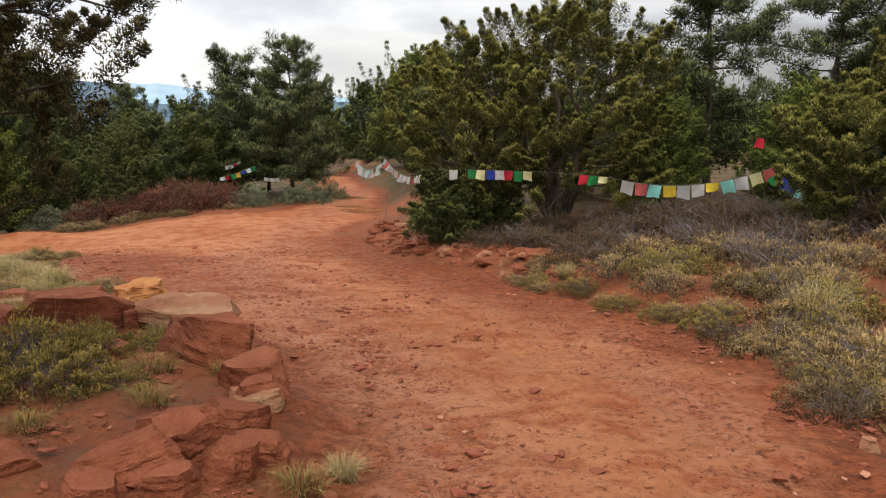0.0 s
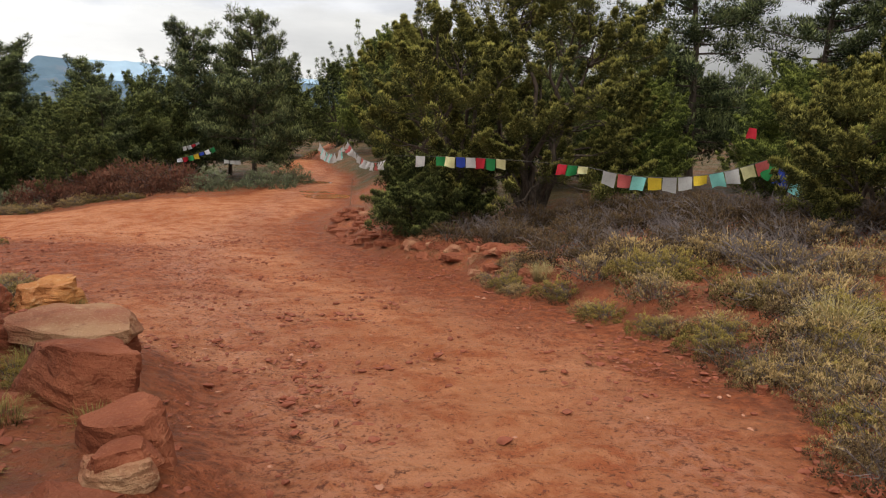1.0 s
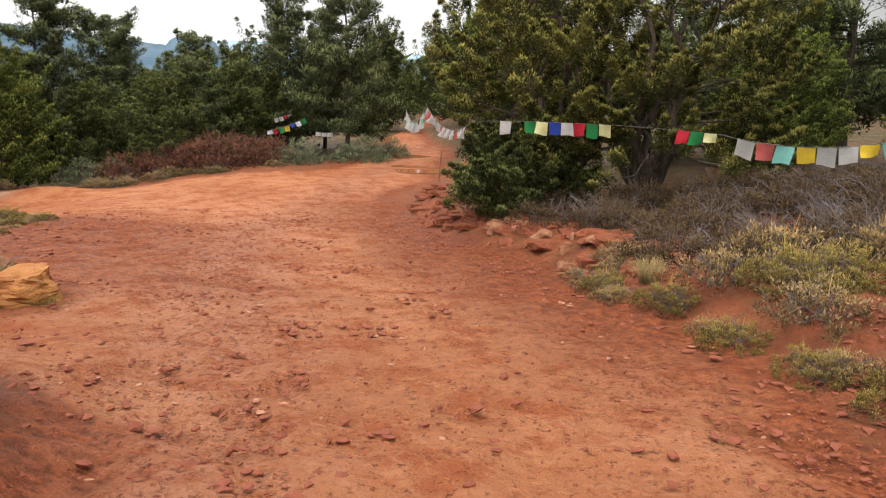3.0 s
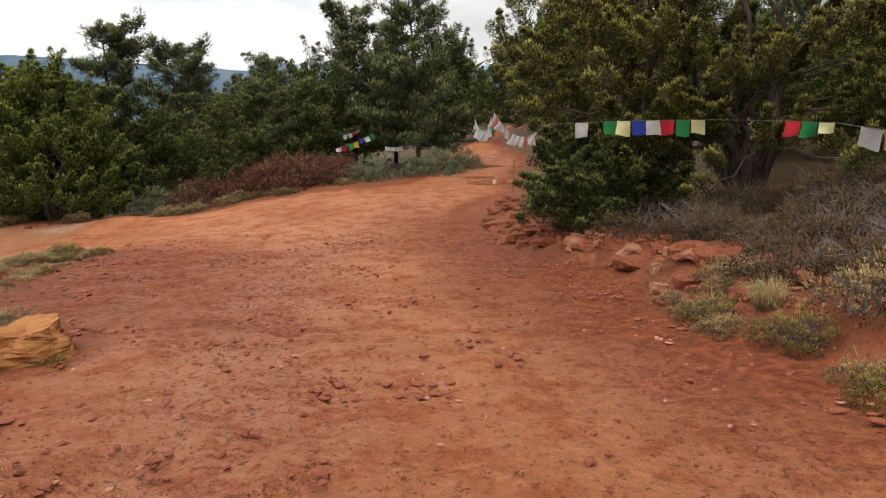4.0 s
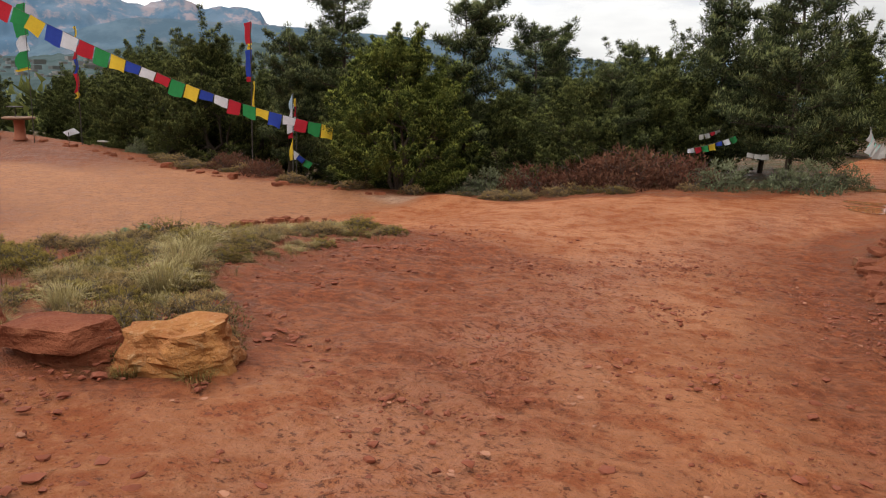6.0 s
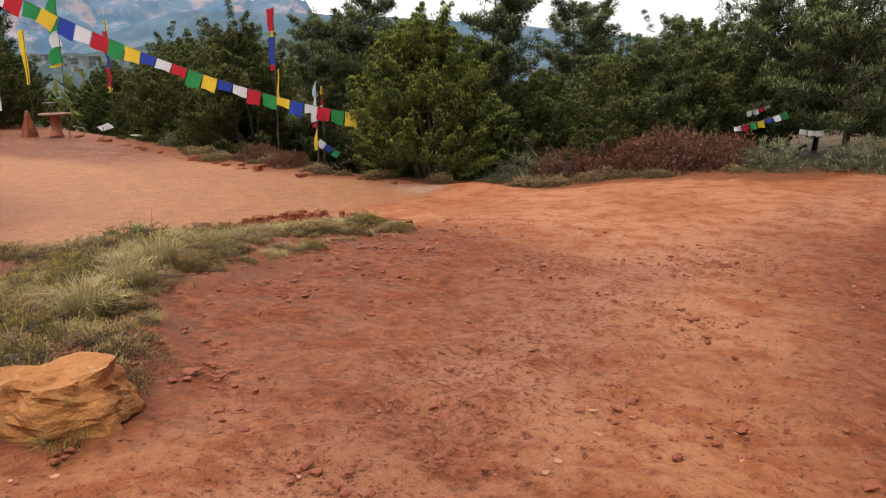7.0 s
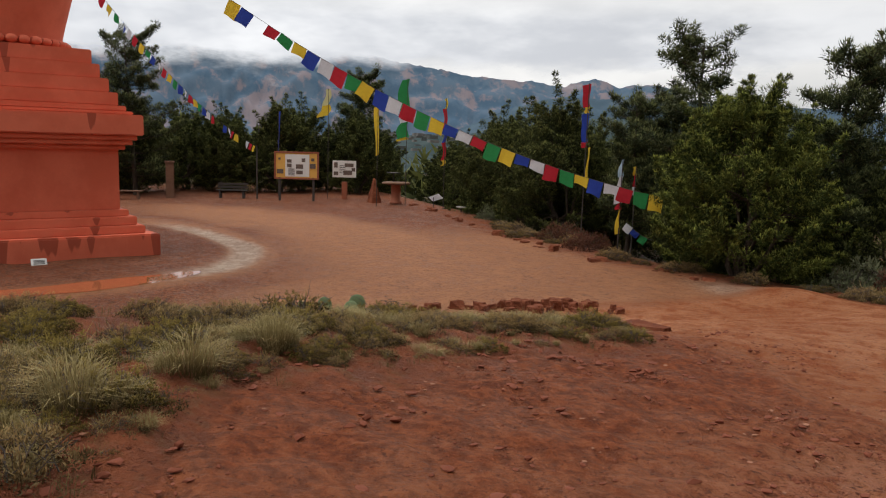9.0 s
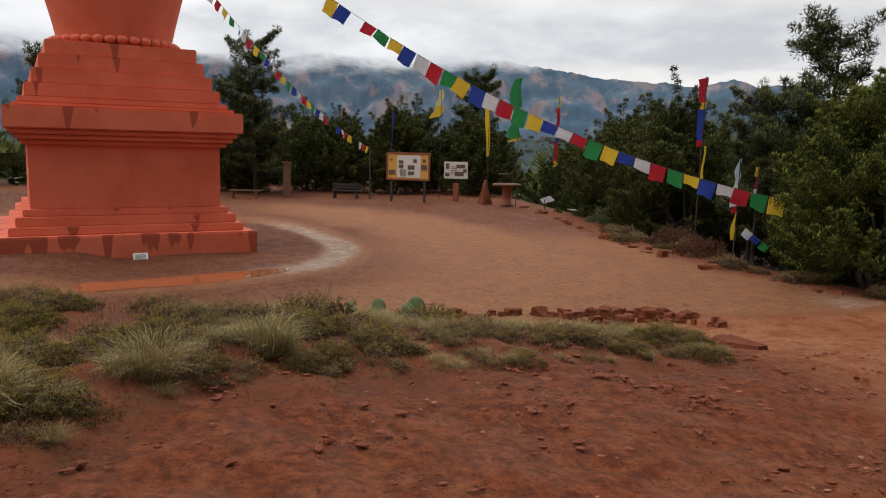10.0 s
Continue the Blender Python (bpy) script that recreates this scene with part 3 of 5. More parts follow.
# the shallow puddle in the channel
pv, pf = [], []
for i in range(61):
    a = radians(-60 + 104 * i / 60)
    away = 8.12 / float(ring(RING[0] + math.cos(a), RING[1] + math.sin(a)))
    wdt = 0.8 * math.sin(math.pi * i / 60) ** 0.4 + 0.1 * noise.noise((i * 0.35, 0, 7))
    for s in (-1, -0.33, 0.33, 1):
        rr = away + s * max(wdt, 0.01) + 0.12 * noise.noise((i * 0.2, 3, s * 0.3))
        pv.append((RING[0] + rr * math.cos(a), RING[1] + rr * math.sin(a), -2.557))
    if i:
        for s in range(3):
            b = (i - 1) * 4 + s
            pf.append((b, b + 1, b + 5, b + 4))
water = k = Mat("rain_water", 0.03, 0.5)
k.color((0.30, 0.105, 0.045))
k.bump(k.noise(3, 2), 0.04, 0.01)
tagged(new("puddle", mesh_from("puddle", pv, pf, k.m, True)), "shallow rain puddle in the worn channel", "puddle", kind="structure")


# ---- rocks ----
def rock_mesh(name, sx, sy, sz, seed, material, cuts=9, rough=0.03, ledges=0.22):
    """An angular block: a fine box, cut by random planes, with layered edges."""
    rng = np.random.RandomState(seed)
    bm = bmesh.new()
    bmesh.ops.create_cube(bm, size=2.0)
    bmesh.ops.subdivide_edges(bm, edges=bm.edges[:], cuts=9 if sx > 0.5 else 5, use_grid_fill=True)
    planes = []
    for _ in range(cuts):
        v = rng.normal(size=3)
        v[2] = rng.uniform(-0.06, 0.3)
        v /= np.linalg.norm(v)
        planes.append((v, rng.uniform(0.72, 1.08)))
    for vert in bm.verts:
        p = np.array(vert.co)
        for v, d in planes:
            s = p @ v - d
            if s > 0:
                p = p - v * s
        q = p * (sx / 2, sy / 2, sz / 2)
        lay = noise.noise((seed + q[0] * 1.5, q[1] * 1.5, q[2] * 22)) * rough * ledges
        out = q / (np.linalg.norm(q) + 1e-6)
        q = q + out * (noise.noise(Vector(q * 5) + Vector((seed, 0, 0))) * rough * 1.2 + noise.noise(Vector(q * 17)) * rough * 0.7) + np.array((out[0], out[1], 0)) * lay
        vert.co = q + (0, 0, sz / 2)
    me = bpy.data.meshes.new(name)
    bm.to_mesh(me)
    bm.free()
    me.materials.append(material)
    return me


def rock(label, x, y, sx, sy, sz, turn, seed, mat="red_rock", tilt=(0, 0), sink=0.04, lift=0.0, name="rock", rough=0.03, ledges=0.22):
    ob = new(name, rock_mesh(name, sx, sy, sz, seed, M[mat], 13, rough * min(1.0, 0.4 + sx), ledges))
    ob.matrix_basis = pose(x, y, ground_z(x, y) - sink + lift, tilt[0], tilt[1], turn)
    return tagged(ob, label, "rock", "rocks bordering the track")


SLAB = "red sandstone slab in the border of the track"
rock("large upright red sandstone block beside the track", -3.1, 6.5, 1.0, 0.42, 0.36, 4, 11, tilt=(4, -2))
rock("small red stone wedged between two blocks", -2.62, 6.42, 0.2, 0.2, 0.22, 30, 47)
rock("broad tan-topped sandstone slab resting on a red stone", -2.2, 6.55, 0.86, 0.6, 0.13, 8, 12, "tan_rock", (3, 2), lift=0.2)
rock("red stone propping a broad slab", -2.1, 6.62, 0.55, 0.42, 0.26, 30, 13)
rock("large angular red sandstone boulder at the track's edge", -1.74, 5.48, 0.8, 0.62, 0.40, -18, 14, tilt=(-8, 10))
rock("red sandstone block with a pale chipped edge", -1.22, 4.76, 0.44, 0.42, 0.28, 20, 15, tilt=(4, -6))
rock("ochre-sided flat stone in the border", -1.13, 4.42, 0.36, 0.3, 0.13, 5, 16, "tan_rock", lift=0.02)
rock("flat red stone lying on another", -1.09, 4.45, 0.3, 0.22, 0.1, 25, 17, lift=0.12)
rock(SLAB, -1.12, 3.99, 0.38, 0.26, 0.14, -8, 18, tilt=(-4, 6), lift=0.04)
rock(SLAB, -1.36, 3.86, 0.42, 0.22, 0.12, 12, 19, tilt=(-10, -6), lift=0.03)
rock("wedge-shaped red sandstone chunk", -1.22, 3.56, 0.3, 0.26, 0.22, 40, 20, tilt=(6, -14))
rock(SLAB, -0.95, 3.72, 0.33, 0.25, 0.14, 22, 21, tilt=(3, 8))
rock(SLAB, -1.0, 3.38, 0.3, 0.25, 0.18, 50, 22, tilt=(8, 12))
rock("broad tilted red sandstone slab", -1.38, 3.25, 0.52, 0.36, 0.18, 35, 23, tilt=(-12, -10))
rock(SLAB, -1.14, 3.08, 0.22, 0.2, 0.15, 10, 24)
rock(SLAB, -1.42, 2.95, 0.28, 0.22, 0.12, -20, 25)
rock("flat red stone on the island", -2.0, 3.25, 0.3, 0.22, 0.11, 0, 26)
rock("flat red stone on the island", -1.9, 3.15, 0.26, 0.2, 0.1, 60, 27)
rock("ochre yellow sandstone boulder with a knobbly pale-crusted top", -3.93, 9.8, 0.92, 0.5, 0.30, 44, 35, "ochre_rock", (2, -4), rough=0.06, ledges=0.12)
rock("flat red sandstone slab resting on a thin stone", -4.5, 9.35, 0.78, 0.5, 0.13, 44, 32, lift=0.12, tilt=(3, 2))
rock("thin red stone under a slab", -4.46, 9.39, 0.7, 0.4, 0.16, 50, 33)
rock("red stone among dry grass", -5.15, 9.1, 0.5, 0.4, 0.22, 0, 34)
rock("tan stone among dry grass", -5.0, 8.75, 0.42, 0.34, 0.2, 30, 35, "tan_rock")
rock("dark red stone on the island", -2.4, 5.4, 0.34, 0.26, 0.14, 10, 36)
rock("dark red stone on the island", -2.05, 5.2, 0.3, 0.2, 0.1, 50, 37)
rock("red stone behind the border", -3.75, 6.4, 0.4, 0.36, 0.22, 50, 38)
rock("small red stone on the bank", 2.72, 6.6, 0.13, 0.11, 0.11, 50, 39, lift=0.02)
rock("small pale red stone on the bank", 2.55, 4.35, 0.14, 0.12, 0.1, 20, 40, "tan_rock")
rock("dark red stone in the plaza's low mound", -9.6, 17.6, 0.75, 0.45, 0.14, 20, 41)

# broken ledge along the bank under the large juniper: thin layers, stepped back as they rise
rng = np.random.RandomState(5)
for i in range(120):
    y = 11.4 + 10.2 * ((i + rng.rand()) / 120)
    back = rng.uniform(0.0, 1.15)
    s = rng.uniform(0.2, 0.62) * (1.0 if i % 3 else 0.5)
    along = math.degrees(math.atan2(1.0, float(right_edge(y + 0.5) - right_edge(y - 0.5))))
    rock("layered red sandstone of the low broken ledge", float(right_edge(y)) + 0.12 + back, y, s, s * rng.uniform(0.45, 0.8), rng.uniform(0.05, 0.12), along + rng.normal() * 40, 900 + i,
         "tan_rock" if rng.rand() < 0.22 else "red_rock", (rng.uniform(-6, 6), rng.uniform(-6, 6)), 0.035, rng.uniform(-0.01, 0.04), name="ledge_stone", rough=0.03)

# low border of small stones along the plaza
rng = np.random.RandomState(9)
for i in range(70):
    f = i / 69
    y = 9.6 + f * 10.2
    x = -14.0 - 0.45 * math.sin(math.pi * f) + rng.uniform(-0.12, 0.12)
    n = 1 if f < 0.72 else 2
    for j in range(n):
        s = rng.uniform(0.12, 0.34)
        rock("small dark red stone of the plaza's border", x + j * rng.uniform(0.2, 0.9), y, s, s * 0.75, s * rng.uniform(0.4, 0.75), rng.uniform(0, 180), 200 + i * 2 + j, sink=0.02, name="border_stone")
for i in range(46):
    x = -40 + 24.5 * rng.rand()
    y = float(back_edge(x)) - 0.1 + rng.uniform(-0.2, 0.3)
    s = rng.uniform(0.12, 0.5)
    rock("red stone on the plaza's far rim", x, y, s, s * 0.7, s * rng.uniform(0.25, 0.5), rng.uniform(0, 180), 400 + i, sink=0.05, name="rim_stone")


def pebbles(name, label, count, seed, mat, small, large, flat):
    rng = np.random.RandomState(seed)
    base = bmesh.new()
    bmesh.ops.create_icosphere(base, subdivisions=1, radius=1.0)
    bv = np.array([v.co for v in base.verts])
    bf = np.array([[v.index for v in f.verts] for f in base.faces])
    base.free()
    vs, fs, n = [], [], 0
    while n < count:
        x, y = rng.uniform(-13, 4.0), 2.0 + 17 * rng.rand() ** 1.15
        inside = min(x - float(left_edge(y)), float(right_edge(y)) - x)
        clump = noise.noise((x * 0.9, y * 0.9, seed))
        worn = math.exp(-((x - float(np.interp(y, (0, 4, 8, 12, 16, 24), (-0.2, -0.3, -1.2, -3.0, -4.2, -4.2)))) / 1.0) ** 2)
        if inside < -1.2 or rng.rand() > (1.0 if inside < 1.0 else 0.35 + 0.65 * worn) * (0.2 + 1.4 * max(0.0, clump + 0.2)):
            continue
        s = small + (large - small) * rng.rand() ** 5
        p = bv * (1 + rng.uniform(-0.35, 0.35, (len(bv), 1))) * s * rng.uniform(0.6, 1.5, 3) * (1.25, 1.25, flat)
        vs.append(p + (x, y, ground_z(x, y) + s * 0.3))
        fs.append(bf + n * len(bv))
        n += 1
    return tagged(new(name, mesh_from(name, np.concatenate(vs), np.concatenate(fs), M[mat])), label, "pebbles", kind="stuff")


pebbles("clods", "dark red clods and pebbles strewn on the earth", 13000, 21, "clod", 0.007, 0.030, 0.55)
pebbles("stone_chips", "pale flat stone chips strewn on the earth", 2200, 22, "chip", 0.004, 0.020, 0.4)


# ---- plants ----
def sprigs(rng, centres, radii, count, length, width, up=0.4, tall=1.0, tip=0.5):
    """Many small pointed leaf sprays round each centre, leaning outwards and up; returns vertices, faces and each
    corner's painted light, dark inside and below.
    """
    n = len(centres) * count
    c = np.repeat(np.asarray(centres, float), count, 0)
    r = np.repeat(np.asarray(radii, float), count)
    v = rng.normal(size=(n, 3))
    v /= np.linalg.norm(v, axis=1)[:, None]
    depth = rng.uniform(0.05, 1.0, n) ** 0.55
    p = c + v * (r * depth)[:, None] * (1, 1, tall)
    way = v * 0.7 + rng.normal(size=(n, 3)) * 0.35 + (0, 0, up)
    way /= np.linalg.norm(way, axis=1)[:, None]
    side = np.cross(way, rng.normal(size=(n, 3)))
    side /= np.linalg.norm(side, axis=1)[:, None] + 1e-9
    ln = (length * rng.uniform(0.6, 1.4, n))[:, None]
    wd = (width * rng.uniform(0.6, 1.3, n))[:, None]
    verts = np.stack([p - side * wd, p + side * wd, p + way * ln], 1).reshape(-1, 3)
    faces = np.arange(n * 3).reshape(n, 3)
    # shade inside and under each tuft, light on top, put into the tone
    tip_light = np.clip((0.42 + 0.62 * v[:, 2]) * depth ** 1.5 * rng.uniform(0.6, 1.15, n), 0, 1)
    tip_light = np.stack([tip_light * 0.6, tip_light * 0.6, tip_light], 1).ravel()
    return verts, faces, tip_light


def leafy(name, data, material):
    v, f, tip_light = data
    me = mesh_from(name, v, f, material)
    me.attributes.new("tip_light", "FLOAT", "POINT").data.foreach_set("value", np.asarray(tip_light, np.float32))
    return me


def crooked(rng, p, q, r0, r1, n=5, wob=0.08):
    p, q = np.asarray(p, float), np.asarray(q, float)
    L = np.linalg.norm(q - p)
    return [(p + (q - p) * g + (rng.normal(size=3) * wob * L * math.sin(math.pi * g)), r0 + (r1 - r0) * g) for g in np.linspace(0, 1, n)]


def juniper_data(seed, h, r, lobes, tufts, count, low=0.12, size=0.075, tuft=0.15, stems=5, peak=0.45, wide=0.16, lean=0.0):
    """Crooked stems fan out from the foot and carry short boughs, each ending in a few plume-like tufts with dark gaps between."""
    rng = np.random.RandomState(seed)
    lines, cen, rad, forks = [], [], [], []

    def reach(f):
        return r * (0.70 + 0.30 * smooth(low, peak, f)) * (1.0 if f < peak else max(0.12, 1 - max(0.0, (f - peak) / (1.05 - peak)) ** 1.7))

    for s in range(stems):
        a = 2 * math.pi * s / stems + rng.uniform(-0.5, 0.5)
        f = rng.uniform(0.5, 0.97)
        d = reach(f) * rng.uniform(0.35, 0.75)
        e = np.array((d * math.cos(a) + lean * h * f, d * math.sin(a), h * f))
        line = crooked(rng, (0.1 * math.cos(a), 0.1 * math.sin(a), 0), e, 0.018 * h, 0.02, 7, 0.06)
        lines.append(line)
        forks += [np.array(p) for p, _ in line[2:]]
    forks = np.array(forks)
    for i in range(lobes * 3):
        f = low + (1 - low) * ((i + rng.uniform(0, 1)) / (lobes * 3)) ** 0.85
        a = i * 2.39996 + rng.uniform(-0.6, 0.6)
        d = reach(f) * (0.45 + 0.62 * rng.rand() ** 0.6)
        tip = np.array((d * math.cos(a) + lean * h * f, d * math.sin(a), f * h + rng.normal() * 0.04 * h))
        tip[2] = max(tip[2], 0.05 * h)
        k0 = forks[np.argmin(np.linalg.norm((forks - tip * (0.7, 0.7, 0.9)) * (1, 1, 1.5), axis=1))]
        lines.append(crooked(rng, k0, tip, 0.0045 * h, 0.006, 5, 0.07))
        way = tip - k0
        L = np.linalg.norm(way) + 1e-6
        way = way / L * 0.6 + np.array((0, 0, 0.8))
        way /= np.linalg.norm(way)
        for j in range(tufts):
            g = 1.05 - 0.5 * (j / tufts) * rng.uniform(0.5, 1.2)
            p = k0 + (tip - k0) * g + rng.normal(size=3) * tuft * (1.25, 1.25, 0.9)
            q = tuft * rng.uniform(0.6, 1.15)
            if p[2] < 0.03 * h:
                continue
            v = way + rng.normal(size=3) * 0.35
            cen += [p, p + v * q]
            rad += [q, q * 0.72]
            if rng.rand() < 0.55:
                cen += [p + v * q * 1.85, p + v * q * 2.5]
                rad += [q * 0.52, q * 0.34]
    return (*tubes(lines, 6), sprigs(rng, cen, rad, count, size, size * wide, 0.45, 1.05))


def pinyon_data(seed, h, r, clumps_per, count, size=0.09, bare=0.14, lean=0.03, whorls=13, tuft=0.24, top=0.45):
    """A single trunk with open, upturned limbs; side shoots near their ends carry separate dark tufts, and the head is rounded."""
    rng = np.random.RandomState(seed)
    lines, cen, rad = [], [], []
    lx, ly = rng.normal() * lean * h, rng.normal() * lean * h
    lines.append([((lx * (i / 8) ** 1.5 + 0.04 * rng.normal(), ly * (i / 8) ** 1.5 + 0.04 * rng.normal(), h * 0.96 * i / 8), 0.015 * h * (1 - i / 8) ** 0.9 + 0.015) for i in range(9)])
    for w in range(whorls):
        for _ in range(5):
            f = bare + (0.97 - bare) * (w + rng.uniform(-0.6, 0.6)) / (whorls - 1)
            f = min(max(f, bare), 0.975)
            a = rng.uniform(0, 2 * math.pi)
            shape = (0.75 + 0.25 * smooth(bare, 0.35, f)) * (1 - (1 - top) * smooth(0.4, 1.0, f))
            L = float(r * shape * rng.uniform(0.55, 1.12) * (0.5 if rng.rand() < 0.22 else 1.0))
            k0 = np.array((lx * f ** 1.5, ly * f ** 1.5, f * h * 0.95))
            rise = rng.uniform(-0.12, 0.22) + 0.45 * f * f
            out = np.array((math.cos(a), math.sin(a), 0))
            side = np.array((-math.sin(a), math.cos(a), 0))
            at = lambda g: k0 + L * g * (out + (0, 0, rise * g))
            lines.append([(at(g) + rng.normal(size=3) * 0.03 * g, 0.0045 * h * (1 - f * 0.7) * (1 - g) + 0.007) for g in (0, 0.25, 0.5, 0.75, 1.0)])
            n = max(3, int(clumps_per * (L / r) + 1))
            for j in range(n):
                g = 1.04 - 0.8 * (j / n)
                away = rng.uniform(-0.42, 0.42) * L * (1.15 - g)
                p = at(g) + side * away + (0, 0, rng.normal() * 0.07 + 0.05)
                q = rng.uniform(0.65, 1.25) * tuft * (1 - 0.25 * f)
                lines.append([(at(g - 0.12), 0.008), (p, 0.004)])
                cen.append(p)
                rad.append(q)
                if rng.rand() < 0.5:
                    cen.append(p + (out * 0.7 + side * rng.normal() * 0.5 + (0, 0, 0.6)) * q)
                    rad.append(q * 0.6)
    return (*tubes(lines, 5), sprigs(rng, cen, rad, count, size, size * 0.12, 0.5, 0.85))


def plant(name, category, label, data, leaf, at, turn=0.0, group="", scale=1.0, wood="bark", wood_name="trunk", leaf_name="crown", sink=0.12):
    root = thing(name, label, category, pose(at[0], at[1], (at[2] if len(at) > 2 else ground_z(at[0], at[1])) - sink, 0, 0, turn) @ Matrix.Scale(scale, 4), group)
    tv, tf, leaves = data
    if len(tv):
        part(wood_name, mesh_from(wood_name, tv, tf, M[wood], True), M[wood], root)
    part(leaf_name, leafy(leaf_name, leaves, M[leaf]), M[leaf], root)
    return root


def again(ob, x, y, turn, scale=1.0, label="", z=None, sink=0.12):
    m = pose(x, y, (ground_z(x, y) if z is None else z) - sink, 0, 0, turn)
    c = copy_thing(ob, m)
    c.scale = (scale, scale, scale) if not isinstance(scale, tuple) else scale
    return tagged(c, label) if label else c


# the large junipers by the bank
G = "trees round the track"
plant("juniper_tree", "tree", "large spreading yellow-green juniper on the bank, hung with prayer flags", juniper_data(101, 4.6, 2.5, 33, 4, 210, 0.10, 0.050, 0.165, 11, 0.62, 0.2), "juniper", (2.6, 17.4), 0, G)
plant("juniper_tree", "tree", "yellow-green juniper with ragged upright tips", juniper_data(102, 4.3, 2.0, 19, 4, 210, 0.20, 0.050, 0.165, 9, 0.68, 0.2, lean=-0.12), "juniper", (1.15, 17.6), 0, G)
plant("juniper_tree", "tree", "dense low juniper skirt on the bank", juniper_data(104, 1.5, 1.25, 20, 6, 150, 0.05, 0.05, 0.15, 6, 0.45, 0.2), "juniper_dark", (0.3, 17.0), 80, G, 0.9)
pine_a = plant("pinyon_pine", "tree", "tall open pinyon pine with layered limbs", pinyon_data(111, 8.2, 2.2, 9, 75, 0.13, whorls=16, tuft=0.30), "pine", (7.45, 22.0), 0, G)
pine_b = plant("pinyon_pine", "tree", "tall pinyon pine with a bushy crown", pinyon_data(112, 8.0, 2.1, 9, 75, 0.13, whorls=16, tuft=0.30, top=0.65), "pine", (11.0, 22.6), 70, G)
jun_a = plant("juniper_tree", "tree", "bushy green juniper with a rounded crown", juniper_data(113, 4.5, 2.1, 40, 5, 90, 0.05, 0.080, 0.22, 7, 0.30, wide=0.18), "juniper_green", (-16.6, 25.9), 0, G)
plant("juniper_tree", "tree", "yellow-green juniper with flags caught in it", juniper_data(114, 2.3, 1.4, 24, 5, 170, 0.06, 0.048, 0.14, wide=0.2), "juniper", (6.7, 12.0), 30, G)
again(jun_a, 8.6, 18.6, 90, 0.62)
again(jun_a, 5.6, 20.4, 200, 0.6)
again(jun_a, 12.4, 17.2, 140, 0.7)
again(jun_a, 10.2, 14.0, 250, 0.55)
again(pine_a, 4.2, 24.6, 120, 0.8)
again(pine_b, 14.5, 19.0, 20, 1.05)

# trees beyond the clearing
pine_c = plant("pinyon_pine", "tree", "dark pinyon pine with a tufted top", pinyon_data(121, 6.3, 1.9, 9, 62, 0.14, whorls=15, tuft=0.31), "pine", (-6.1, 31.2), 0, G)
pine_c.scale = (0.95, 0.95, 1.02)
again(pine_c, -8.7, 32.4, 130, (1.0, 1.0, 0.96))
again(pine_c, -7.6, 33.6, 250, 0.85)
jun_b = plant("juniper_tree", "tree", "upright green juniper with pointed top", juniper_data(122, 3.9, 1.5, 26, 4, 70, 0.05, 0.095, 0.23, 5, 0.3), "juniper_dark", (-14.2, 32.6), 0, G)
jun_c = plant("juniper_tree", "tree", "dark green dense rounded juniper", juniper_data(123, 4.0, 1.8, 28, 4, 70, 0.05, 0.095, 0.24, 5), "juniper_dark", (-10.9, 34.2), 0, G)
again(pine_b, -16.9, 43.5, 60, 0.66)
pine_d = plant("pinyon_pine", "tree", "slender pinyon pine rising behind the plaza's rim", pinyon_data(124, 7.0, 1.45, 8, 62, 0.14, 0.2, whorls=15, tuft=0.30, top=0.8), "pine", (-16.3, 28.9), 0, G)
again(pine_a, -22.4, 29.3, 15, (1.2, 1.2, 1.06))
again(pine_d, -24.0, 27.6, 110, 0.85)
again(pine_b, -20.6, 40.6, 200, (1.15, 1.15, 1.0))
again(jun_c, -19.2, 27.0, 20, 0.9)
again(jun_b, -12.6, 31.0, 80, 0.9)
again(jun_c, -9.2, 32.0, 100, 0.7)
again(jun_a, -22.0, 33.0, 230, 0.95)
again(pine_c, -11.3, 30.0, 40, 0.62)
again(jun_b, -0.6, 36.5, 30, 1.0)
again(jun_c, 0.5, 32.0, 75, 1.2)
again(jun_a, -1.5, 42.0, 75, 1.2)
again(jun_b, -7.5, 44.0, 75, 1.2)
again(jun_c, -5.0, 52.0, 75, 1.2)
for x, y, s, q in ((-11.8, 28.9, 0.75, jun_c), (-14.6, 29.4, 0.85, jun_b), (-10.0, 31.2, 0.8, jun_b), (-13.0, 33.8, 1.0, jun_c), (3.4, 21.6, 0.65, jun_c), (6.2, 24.0, 0.6, jun_a), (9.6, 21.0, 0.6, jun_c), (13.0, 23.0, 0.7, jun_a)):
    again(q, x, y, x * 77, s)

# the juniper that overhangs the start of the track
plant("juniper_tree", "tree", "old half-browned juniper overhanging the start of the track", juniper_data(131, 4.8, 2.25, 46, 7, 200, 0.2, 0.028, 0.12, 8, 0.6, wide=0.22), "brown_leaf", (-4.05, 4.2), 0, G)
limb_v, limb_f = tubes([[((-3.9, 4.2, 2.4), 0.06), ((-2.9, 3.9, 2.85), 0.035), ((-2.0, 3.75, 2.55), 0.018), ((-1.3, 3.7, 2.02), 0.008)]], 6)
limb_rng = np.random.RandomState(8)
limb = thing("juniper_limb", "thin drooping juniper limb over the border rocks", "tree limb")
part("wood", mesh_from("wood", limb_v, limb_f, M["bark"], True), M["bark"], limb)
lv = sprigs(limb_rng, [(-1.62 + 0.085 * i, 3.72 + 0.05 * limb_rng.normal(), 2.20 - 0.04 * i + 0.03 * limb_rng.normal()) for i in range(6)], [0.06] * 6, 220, 0.024, 0.004, 0.1, 0.9)
